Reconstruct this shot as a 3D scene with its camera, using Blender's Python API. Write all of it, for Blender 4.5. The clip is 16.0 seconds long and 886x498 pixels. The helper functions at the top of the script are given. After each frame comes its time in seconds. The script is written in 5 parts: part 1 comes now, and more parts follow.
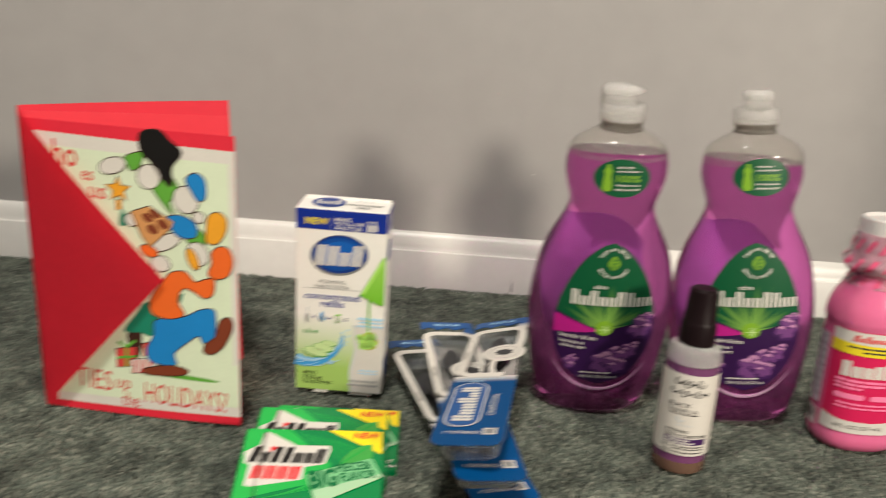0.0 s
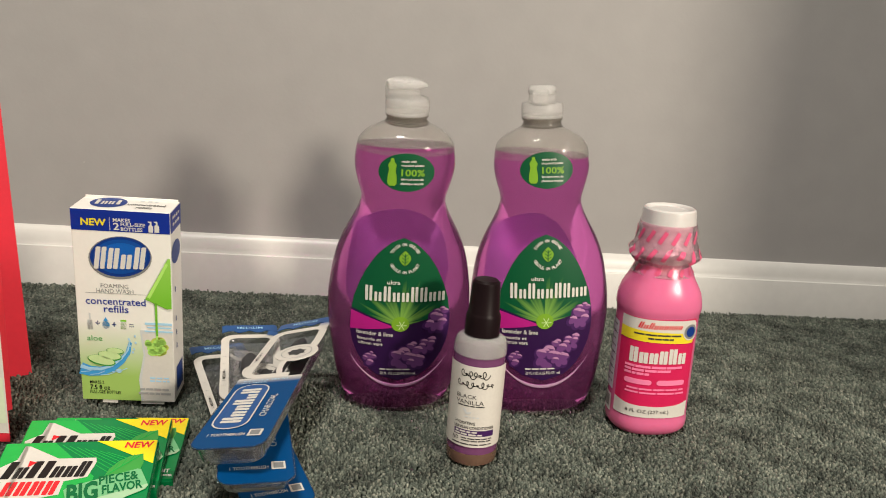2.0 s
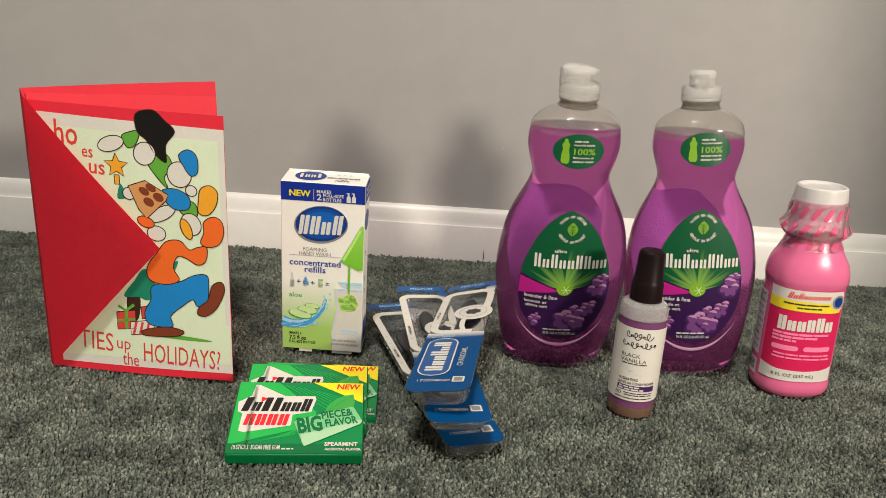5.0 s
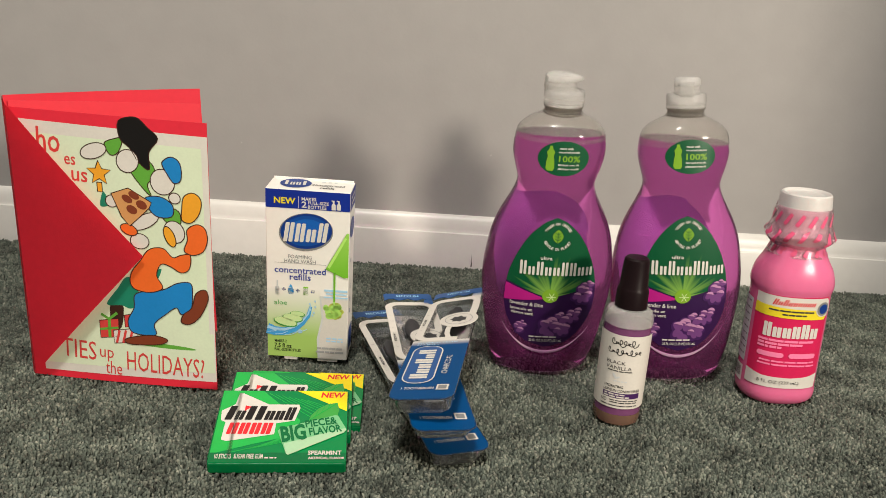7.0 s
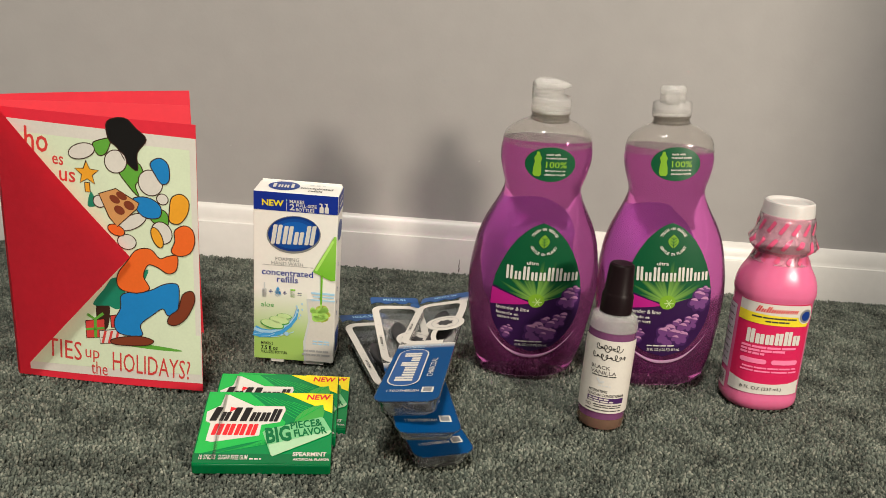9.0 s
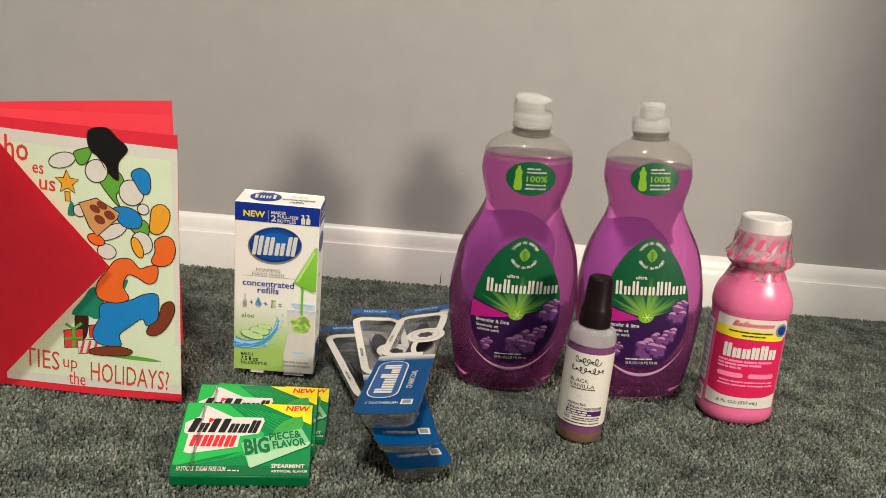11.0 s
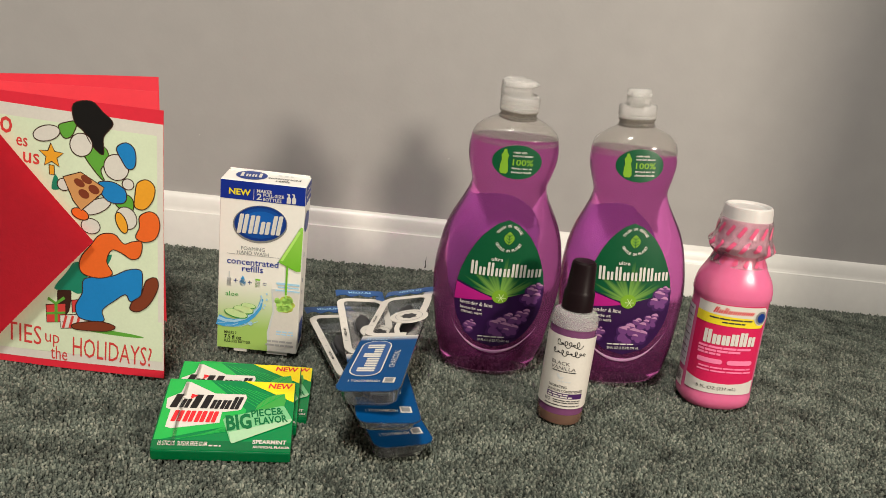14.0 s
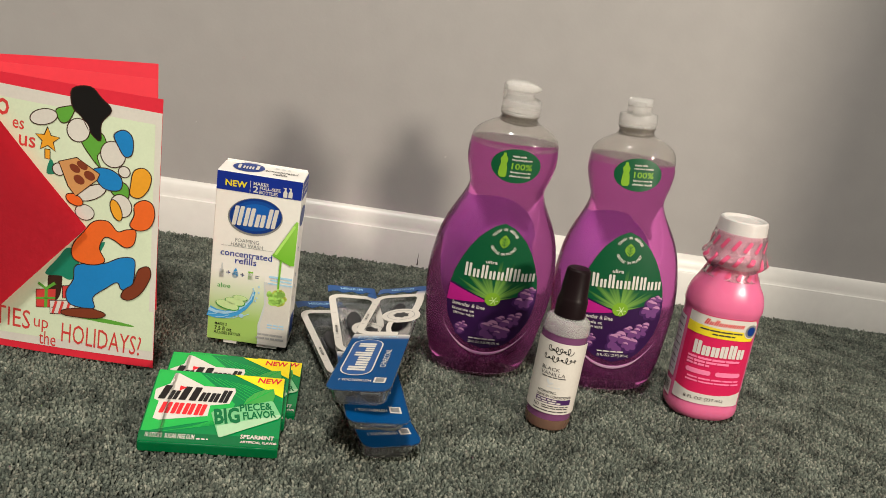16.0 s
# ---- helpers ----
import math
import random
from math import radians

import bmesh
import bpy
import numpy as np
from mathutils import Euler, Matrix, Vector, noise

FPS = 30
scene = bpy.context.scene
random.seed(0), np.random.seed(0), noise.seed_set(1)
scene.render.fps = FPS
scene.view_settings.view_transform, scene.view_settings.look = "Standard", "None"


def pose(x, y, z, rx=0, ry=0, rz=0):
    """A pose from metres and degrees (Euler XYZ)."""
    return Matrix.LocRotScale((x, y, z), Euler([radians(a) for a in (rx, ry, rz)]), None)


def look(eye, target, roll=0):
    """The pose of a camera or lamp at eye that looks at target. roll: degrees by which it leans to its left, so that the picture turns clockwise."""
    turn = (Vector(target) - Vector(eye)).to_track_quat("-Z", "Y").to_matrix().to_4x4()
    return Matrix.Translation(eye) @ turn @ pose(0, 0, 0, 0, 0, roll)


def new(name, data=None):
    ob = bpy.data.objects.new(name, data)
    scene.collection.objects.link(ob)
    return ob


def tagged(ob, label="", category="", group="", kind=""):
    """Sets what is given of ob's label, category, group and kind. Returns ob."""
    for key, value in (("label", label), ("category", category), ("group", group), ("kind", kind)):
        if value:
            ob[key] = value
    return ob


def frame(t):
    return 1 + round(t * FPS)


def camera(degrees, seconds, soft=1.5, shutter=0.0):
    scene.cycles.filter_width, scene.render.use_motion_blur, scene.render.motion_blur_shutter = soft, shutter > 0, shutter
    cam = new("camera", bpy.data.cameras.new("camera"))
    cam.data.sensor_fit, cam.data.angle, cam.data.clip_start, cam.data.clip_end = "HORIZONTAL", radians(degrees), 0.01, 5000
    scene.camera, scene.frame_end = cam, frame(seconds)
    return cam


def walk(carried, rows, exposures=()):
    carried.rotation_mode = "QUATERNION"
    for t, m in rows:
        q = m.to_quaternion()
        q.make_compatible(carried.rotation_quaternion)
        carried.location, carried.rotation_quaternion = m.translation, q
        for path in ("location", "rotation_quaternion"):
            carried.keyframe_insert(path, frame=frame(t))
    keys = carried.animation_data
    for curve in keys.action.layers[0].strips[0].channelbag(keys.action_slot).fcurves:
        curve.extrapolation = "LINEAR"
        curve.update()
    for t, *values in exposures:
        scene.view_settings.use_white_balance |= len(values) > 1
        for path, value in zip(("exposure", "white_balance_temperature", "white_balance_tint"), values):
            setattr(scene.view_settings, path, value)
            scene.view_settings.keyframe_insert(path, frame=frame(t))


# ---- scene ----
cam = camera(57.9, 16.0, soft=0.9, shutter=0.4)
PATH = [
    (0, (0.043, 0.081, 0.283), (0.017, 2.01, -0.245), 4.1),
    (0.2, (0.021, 0.073, 0.277), (-0.118, 1.992, -0.268), 4.0),
    (0.5, (0.014, 0.068, 0.271), (-0.178, 1.986, -0.263), 4.1),
    (1, (0.022, 0.069, 0.275), (-0.14, 1.992, -0.251), 4.2),
    (1.3, (0.051, 0.073, 0.281), (-0.008, 2.006, -0.224), 4.3),
    (1.5, (0.084, 0.079, 0.286), (0.136, 2.016, -0.207), 4.5),
    (1.8, (0.113, 0.083, 0.282), (0.270, 2.014, -0.205), 4.4),
    (2, (0.122, 0.084, 0.278), (0.344, 2.011, -0.21), 4.5),
    (2.5, (0.12, 0.083, 0.276), (0.361, 2.005, -0.224), 4.1),
    (2.8, (0.101, 0.066, 0.281), (0.303, 1.984, -0.224), 3.9),
    (3, (0.089, 0.052, 0.282), (0.249, 1.976, -0.24), 3.7),
    (3.3, (0.068, 0.030, 0.283), (0.163, 1.939, -0.270), 3.8),
    (3.5, (0.062, 0.02, 0.284), (0.132, 1.936, -0.285), 3.9),
    (4, (0.046, 0.024, 0.289), (0.065, 1.935, -0.301), 4.0),
    (6.5, (0.056, 0.03, 0.295), (0.1, 1.945, -0.28), 3.9),
    (7, (0.055, 0.03, 0.294), (0.1, 1.946, -0.276), 4.0),
    (7.5, (0.055, 0.029, 0.294), (0.104, 1.946, -0.276), 4.2),
    (8, (0.055, 0.029, 0.294), (0.11, 1.946, -0.275), 4.5),
    (8.5, (0.055, 0.027, 0.293), (0.114, 1.946, -0.269), 4.8),
    (9, (0.057, 0.026, 0.293), (0.127, 1.947, -0.259), 4.8),
    (11.5, (0.06, 0.022, 0.296), (0.175, 1.949, -0.226), 5.6),
    (12, (0.063, 0.021, 0.295), (0.185, 1.946, -0.231), 5.3),
    (12.5, (0.061, 0.021, 0.292), (0.194, 1.942, -0.249), 5.5),
    (13, (0.061, 0.021, 0.291), (0.196, 1.939, -0.26), 5.9),
    (13.5, (0.06, 0.019, 0.292), (0.197, 1.937, -0.259), 6.4),
    (14, (0.06, 0.019, 0.29), (0.206, 1.938, -0.253), 7.0),
    (14.5, (0.058, 0.018, 0.291), (0.214, 1.936, -0.253), 7.6),
    (15, (0.06, 0.019, 0.29), (0.221, 1.936, -0.255), 8.0),
    (15.5, (0.058, 0.02, 0.291), (0.234, 1.935, -0.26), 8.9),
    (16, (0.054, 0.022, 0.295), (0.231, 1.935, -0.261), 9.7),
]
walk(cam, [(t, look(eye, target, roll)) for t, eye, target, roll in PATH])


# ---- world, lamps and exposure ----
def lin(r, g, b):
    """A colour from 0..255 display values."""
    out = []
    for c in (r, g, b):
        c /= 255.0
        out.append(c / 12.92 if c <= 0.04045 else ((c + 0.055) / 1.055) ** 2.4)
    return (*out, 1.0)


world = bpy.data.worlds.new("room_world")
world.use_nodes = True
world.node_tree.nodes["Background"].inputs[0].default_value = (0.75, 0.85, 1.0, 1)
world.node_tree.nodes["Background"].inputs[1].default_value = 0.05
scene.world = world


def area_lamp(name, eye, target, size, watts, colour, shape="DISK"):
    data = bpy.data.lights.new(name, "AREA")
    data.shape, data.size, data.energy, data.color = shape, size, watts, colour
    ob = new(name, data)
    ob.matrix_world = look(eye, target)
    return ob


area_lamp("table_lamp_light", (1.36, -1.10, 0.84), (0.2, 0.66, 0.15), 0.26, 21.0, (1.0, 0.885, 0.735))
area_lamp("ceiling_lamp_light", (-0.15, -0.55, 2.38), (-0.15, -0.549, 0.0), 0.45, 32.0, (0.96, 0.915, 0.835))
scene.view_settings.exposure = 0.93


# ---- materials ----
def material(name, colour, rough=0.5, metal=0.0, vary=0.0, scale=40.0, bump=0.0, bump_scale=300.0, transmission=0.0,
             ior=1.45, coat=0.0, sss=0.0, island=0.0):
    """A Principled material with mottling at two scales and fine relief."""
    m = bpy.data.materials.new(name)
    m.use_nodes = True
    nt = m.node_tree
    bsdf = nt.nodes["Principled BSDF"]
    bsdf.inputs["Base Color"].default_value = colour
    bsdf.inputs["Roughness"].default_value = rough
    bsdf.inputs["Metallic"].default_value = metal
    bsdf.inputs["Transmission Weight"].default_value = transmission
    bsdf.inputs["IOR"].default_value = ior
    bsdf.inputs["Coat Weight"].default_value = coat
    if sss:
        bsdf.inputs["Subsurface Weight"].default_value = sss
        bsdf.inputs["Subsurface Radius"].default_value = (0.01, 0.006, 0.006)
        bsdf.inputs["Subsurface Scale"].default_value = 0.5
    coords = nt.nodes.new("ShaderNodeTexCoord")
    if vary or island:
        values = []
        for s, detail in ((scale, 4.0), (scale * 9.0, 3.0)):
            n = nt.nodes.new("ShaderNodeTexNoise")
            n.inputs["Scale"].default_value = s
            n.inputs["Detail"].default_value = detail
            nt.links.new(coords.outputs["Object"], n.inputs["Vector"])
            values.append(n.outputs["Fac"])
        add = nt.nodes.new("ShaderNodeMath")
        add.operation = "ADD"
        nt.links.new(values[0], add.inputs[0])
        nt.links.new(values[1], add.inputs[1])
        last = add.outputs[0]
        spread = vary
        if island:
            geo = nt.nodes.new("ShaderNodeNewGeometry")
            more = nt.nodes.new("ShaderNodeMath")
            more.operation = "MULTIPLY_ADD"
            more.inputs[1].default_value = island
            nt.links.new(geo.outputs["Random Per Island"], more.inputs[0])
            nt.links.new(last, more.inputs[2])
            last = more.outputs[0]
        ramp = nt.nodes.new("ShaderNodeMapRange")
        ramp.inputs["From Min"].default_value = 0.6
        ramp.inputs["From Max"].default_value = 1.4 + island
        ramp.inputs["To Min"].default_value = 1.0 - spread
        ramp.inputs["To Max"].default_value = 1.0 + spread
        nt.links.new(last, ramp.inputs["Value"])
        mix = nt.nodes.new("ShaderNodeVectorMath")
        mix.operation = "SCALE"
        mix.inputs[0].default_value = colour[:3]
        nt.links.new(ramp.outputs["Result"], mix.inputs["Scale"])
        nt.links.new(mix.outputs["Vector"], bsdf.inputs["Base Color"])
    if bump:
        n = nt.nodes.new("ShaderNodeTexNoise")
        n.inputs["Scale"].default_value = bump_scale
        n.inputs["Detail"].default_value = 5.0
        nt.links.new(coords.outputs["Object"], n.inputs["Vector"])
        b = nt.nodes.new("ShaderNodeBump")
        b.inputs["Strength"].default_value = bump
        b.inputs["Distance"].default_value = 0.002
        nt.links.new(n.outputs["Fac"], b.inputs["Height"])
        nt.links.new(b.outputs["Normal"], bsdf.inputs["Normal"])
    return m


def ink(name, r, g, b, rough=0.4):
    return material(name, lin(r, g, b), rough, vary=0.05, scale=60.0)


M_WALL = material("grey_wall_paint", (0.36, 0.345, 0.335, 1), 0.62, vary=0.05, scale=3.0, bump=0.05, bump_scale=260.0)
M_CEIL = material("white_ceiling_paint", (0.75, 0.74, 0.71, 1), 0.8, vary=0.03, scale=4.0, bump=0.1, bump_scale=90.0)
M_TRIM = material("white_trim_paint", (0.72, 0.70, 0.665, 1), 0.35, vary=0.04, scale=9.0, bump=0.05, bump_scale=160.0)
M_NICK = material("chipped_wall_paint", (0.47, 0.455, 0.44, 1), 0.7, vary=0.1, scale=200.0)
M_SCUFF = material("dark_scuff", (0.06, 0.05, 0.045, 1), 0.8, vary=0.3, scale=200.0)
M_PILE = material("grey_green_carpet_pile", (1, 1, 1, 1), 0.95, vary=0.95, scale=34.0)


def fleck(m):
    """Give every tuft its own yarn colour, from dark green-grey to pale beige."""
    nt = m.node_tree
    geo = nt.nodes.new("ShaderNodeNewGeometry")
    ramp = nt.nodes.new("ShaderNodeValToRGB")
    ramp.color_ramp.elements[0].color = (0.058, 0.070, 0.058, 1)
    ramp.color_ramp.elements[1].color = (0.200, 0.203, 0.165, 1)
    for at, colour in ((0.35, (0.090, 0.104, 0.085, 1)), (0.70, (0.130, 0.144, 0.116, 1)), (0.88, (0.166, 0.173, 0.141, 1))):
        ramp.color_ramp.elements.new(at).color = colour
    nt.links.new(geo.outputs["Random Per Island"], ramp.inputs["Fac"])
    mottle = [n for n in nt.nodes if n.type == "VECT_MATH"][0]
    nt.links.new(ramp.outputs["Color"], mottle.inputs[0])


fleck(M_PILE)
M_BACKING = material("carpet_backing", (0.062, 0.069, 0.055, 1), 0.95, vary=0.75, scale=60.0, bump=0.6)

M_CLEAR = material("clear_plastic", (0.90, 0.88, 0.85, 1), 0.08, transmission=0.94, ior=1.30)
M_BLISTER = material("clear_blister", (0.93, 0.94, 0.96, 1), 0.09, transmission=0.97, ior=1.12)
M_LIQUID = material("violet_dish_soap", lin(206, 108, 184), 0.11, transmission=0.92, ior=1.21)
M_NECK = material("clear_neck_plastic", (0.50, 0.46, 0.41, 1), 0.12, transmission=0.80, ior=1.35)
M_LIP = material("violet_plastic_highlight", lin(226, 186, 218), 0.16, transmission=0.5, ior=1.4)
M_FROST = material("frosted_cap_plastic", (0.93, 0.92, 0.90, 1), 0.27, transmission=0.76, ior=1.2)
M_GREEN = ink("label_green", 2, 80, 46)
M_LIME = ink("label_lime", 122, 168, 44)
M_PURPLE = ink("label_dark_purple", 48, 16, 68)
M_MAGENTA = ink("label_magenta", 178, 28, 128)
M_LILAC = ink("label_lilac", 112, 64, 124)
M_PETAL = ink("label_pale_petal", 188, 136, 176)
M_LILAC_D = ink("label_mid_purple", 66, 30, 88)
M_REAR = material("back_label_violet", lin(196, 186, 246), 0.35, vary=0.05, scale=60.0, transmission=0.62, ior=1.05)
M_WHITE = ink("print_white", 213, 209, 201)
M_BLACK = ink("print_black", 20, 18, 18)
M_GREY = ink("print_grey", 130, 130, 130)
M_MIDGREY = ink("print_mid_grey", 168, 168, 166)
M_PALE = ink("print_pale_grey", 205, 208, 208)

M_CARTON = material("white_carton", lin(236, 233, 226), 0.42, vary=0.03, scale=30.0, bump=0.02, bump_scale=500.0)
M_NAVY = ink("carton_navy", 14, 44, 142)
M_YELLOW = ink("print_yellow", 232, 212, 44)
M_BLUE = ink("logo_blue", 18, 92, 178)
M_BLUE_M = ink("logo_mid_blue", 14, 72, 152)
M_BLUE_D = ink("logo_dark_blue", 10, 52, 128)


def fade(name, low, high, z0, z1, rough=0.42, axis="Z"):
    """Printed colour that fades along a thing's height, or along another axis of it."""
    m = ink(name, 128, 128, 128, rough)
    nt = m.node_tree
    coords = nt.nodes.new("ShaderNodeTexCoord")
    split = nt.nodes.new("ShaderNodeSeparateXYZ")
    span = nt.nodes.new("ShaderNodeMapRange")
    span.inputs["From Min"].default_value, span.inputs["From Max"].default_value = z0, z1
    ramp = nt.nodes.new("ShaderNodeValToRGB")
    ramp.color_ramp.elements[0].color, ramp.color_ramp.elements[1].color = lin(*low), lin(*high)
    nt.links.new(coords.outputs["Object"], split.inputs[0])
    nt.links.new(split.outputs[axis], span.inputs["Value"])
    nt.links.new(span.outputs["Result"], ramp.inputs["Fac"])
    nt.links.new(ramp.outputs["Color"], nt.nodes["Principled BSDF"].inputs["Base Color"])
    return m


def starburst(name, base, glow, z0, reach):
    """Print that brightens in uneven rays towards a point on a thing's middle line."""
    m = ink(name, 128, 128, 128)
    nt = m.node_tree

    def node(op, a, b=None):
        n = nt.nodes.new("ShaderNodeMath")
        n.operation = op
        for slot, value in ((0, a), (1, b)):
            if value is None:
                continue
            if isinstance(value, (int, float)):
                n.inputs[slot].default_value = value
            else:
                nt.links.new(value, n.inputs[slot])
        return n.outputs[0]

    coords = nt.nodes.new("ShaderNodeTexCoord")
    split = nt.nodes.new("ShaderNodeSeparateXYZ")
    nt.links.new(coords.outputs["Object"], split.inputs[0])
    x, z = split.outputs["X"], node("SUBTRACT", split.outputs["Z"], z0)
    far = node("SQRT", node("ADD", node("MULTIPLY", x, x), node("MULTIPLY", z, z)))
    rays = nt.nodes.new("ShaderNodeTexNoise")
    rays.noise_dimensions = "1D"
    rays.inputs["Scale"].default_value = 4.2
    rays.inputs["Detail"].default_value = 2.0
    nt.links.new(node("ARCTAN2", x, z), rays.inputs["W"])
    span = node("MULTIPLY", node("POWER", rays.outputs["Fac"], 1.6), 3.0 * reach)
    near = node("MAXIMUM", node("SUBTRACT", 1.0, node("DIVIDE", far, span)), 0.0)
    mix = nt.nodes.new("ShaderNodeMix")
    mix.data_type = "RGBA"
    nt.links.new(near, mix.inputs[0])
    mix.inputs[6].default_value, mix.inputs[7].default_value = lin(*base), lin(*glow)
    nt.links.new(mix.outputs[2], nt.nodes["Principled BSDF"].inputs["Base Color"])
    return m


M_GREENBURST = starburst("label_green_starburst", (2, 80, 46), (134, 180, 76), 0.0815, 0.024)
M_ALOEFADE = fade("aloe_ground_fade", (164, 200, 104), (236, 233, 226), 0.022, 0.066)
M_POUCHFADE = fade("pouch_fade", (112, 184, 44), (150, 206, 84), 0.076, 0.116)
M_CLOUD = ink("cloud_yellow_green", 190, 206, 92)
M_POUCH = ink("pouch_green", 130, 205, 52)
M_POUCH_L = ink("pouch_light_green", 176, 226, 110)
M_ALOE = ink("aloe_pale_green", 200, 226, 160)
M_WATER = ink("splash_blue", 70, 160, 220)
M_WATER_L = ink("splash_pale_blue", 168, 210, 236)

M_GUM = ink("gum_green", 34, 176, 76, 0.25)
M_GUM_D = ink("gum_dark_green", 0, 128, 66, 0.25)
M_GUM_E = material("gum_edge_green", lin(0, 104, 56), 0.25, vary=0.08, scale=60.0)
M_GUM_Y = ink("gum_yellow", 248, 222, 30, 0.25)
M_RED = ink("print_red", 222, 40, 48, 0.25)
M_LEAF = ink("mint_leaf_green", 62, 158, 66)
M_STICK = ink("mint_stick", 120, 190, 134)
M_STICK_S = ink("mint_stick_side", 166, 204, 164)
M_WRAP = material("cellophane", (0.95, 0.97, 0.95, 1), 0.05, transmission=0.98, ior=1.05)

M_CARDRED = material("red_cardstock", lin(222, 40, 60), 0.6, vary=0.05, scale=25.0, bump=0.05, bump_scale=700.0)
M_CARDRED_L = material("bright_red_lining", lin(226, 56, 70), 0.6, vary=0.04, scale=25.0)
M_MINT = ink("card_mint", 214, 226, 196)
M_CARDWHITE = ink("card_white", 216, 211, 202)
M_CARDTEXT = ink("card_red_text", 206, 66, 62)
M_ORANGE = ink("card_orange", 232, 104, 40)
M_AMBER = ink("card_amber", 232, 160, 44)
M_CBLUE = ink("card_blue", 30, 128, 196)
M_CGREEN = ink("card_green", 96, 164, 60)
M_TEAL = ink("card_teal", 30, 128, 100)
M_BROWN = ink("card_brown", 124, 58, 36)
M_BROWN_D = ink("card_drawn_line", 60, 34, 26)
M_TAN = ink("card_tan", 206, 148, 92)

M_TBFADE = fade("toothbrush_card_fade", (0, 68, 122), (216, 211, 202), 0.0885, 0.0985, 0.5, "Y")
M_TBFADE.node_tree.nodes["Principled BSDF"].inputs["IOR"].default_value = 1.22
M_STRIPFADE = fade("hanging_strip_fade", (216, 211, 202), (24, 84, 148), 0.1915, 0.2010, 0.3, "Y")
M_TB_M = ink("toothbrush_card_mid_blue", 12, 78, 142, 0.3)
M_CHAR = material("charcoal_plastic", (0.035, 0.035, 0.038, 1), 0.4, vary=0.1, scale=80.0)
M_BRISTLE = material("grey_bristles", (0.12, 0.12, 0.13, 1), 0.8, vary=0.3, scale=400.0)

M_PINK = material("pink_medicine_plastic", lin(220, 108, 150), 0.22, vary=0.03, scale=20.0, coat=0.3, sss=0.15)
M_HOT = ink("label_hot_pink", 208, 34, 86, 0.3)
M_PILL = ink("label_soft_pink", 244, 132, 172, 0.3)
M_CUP = material("white_dosing_cup", (0.62, 0.59, 0.57, 1), 0.35, vary=0.03, scale=40.0, sss=0.2)
M_FILM = material("pink_seal_film", lin(252, 222, 232), 0.14, transmission=0.84, ior=1.15)
M_STRIPE = ink("seal_stripe_pink", 214, 84, 122, 0.3)

M_JAR = material("clear_jar_plastic", (0.93, 0.93, 0.90, 1), 0.10, transmission=0.80, ior=1.25)
M_COND = material("violet_brown_conditioner", lin(150, 92, 140), 0.10, vary=0.08, scale=30.0, transmission=0.45, ior=1.3)
M_SETTLED = material("amber_brown_conditioner", lin(142, 112, 94), 0.12, vary=0.08, scale=30.0, transmission=0.5, ior=1.3)
M_CAPBLK = material("black_cap_plastic", (0.010, 0.005, 0.006, 1), 0.40, vary=0.1, scale=80.0, ior=1.22)
M_SOFTBLK = ink("print_soft_black", 62, 58, 58)


# ---- mesh helpers ----
def part(name, bm, mat, parent=None, label="", smooth=True):
    """Links a bmesh as one mesh object under a thing or a part."""
    me = bpy.data.meshes.new(name)
    bmesh.ops.recalc_face_normals(bm, faces=bm.faces)
    bm.to_mesh(me)
    bm.free()
    me.materials.append(mat)
    if smooth:
        me.polygons.foreach_set("use_smooth", [True] * len(me.polygons))
        me.set_sharp_from_angle(angle=radians(38))
    ob = new(name, me)
    ob.parent = parent
    if label:
        tagged(ob, label)
    return ob


def thing(name, m, label, category, group="", kind=""):
    ob = new(name)
    ob.empty_display_size = 0.02
    ob.matrix_world = m
    return tagged(ob, label, category, group, kind)


def box(x0, x1, y0, y1, z0, z1, bevel=0.0, segments=2):
    bm = bmesh.new()
    bmesh.ops.create_cube(bm, size=1)
    for v in bm.verts:
        v.co = Vector(((x0 + x1) / 2 + v.co.x * (x1 - x0), (y0 + y1) / 2 + v.co.y * (y1 - y0), (z0 + z1) / 2 + v.co.z * (z1 - z0)))
    if bevel:
        bmesh.ops.bevel(bm, geom=bm.edges[:], offset=bevel, segments=segments, profile=0.5, affect="EDGES")
    return bm


def super_point(a, b, n, ang):
    c, s = math.cos(ang), math.sin(ang)
    k = (abs(c) ** n + abs(s) ** n) ** (-1.0 / n)
    return a * k * c, b * k * s


def loft(rings, seg=48, caps=(True, True), offset=(0, 0), bm=None):
    """Skin over rings (z, half width, half depth, roundness); z may be a function of x and y."""
    bm = bm or bmesh.new()
    loops = []
    for z, a, b, n in rings:
        loop = []
        for i in range(seg):
            x, y = super_point(a, b, n, 2 * math.pi * i / seg)
            h = z(x, y) if callable(z) else z
            loop.append(bm.verts.new((x + offset[0], y + offset[1], h)))
        loops.append(loop)
    for p, q in zip(loops, loops[1:]):
        for i in range(seg):
            j = (i + 1) % seg
            bm.faces.new((p[i], p[j], q[j], q[i]))
    if caps[0]:
        bm.faces.new(loops[0][::-1])
    if caps[1]:
        bm.faces.new(loops[-1])
    return bm


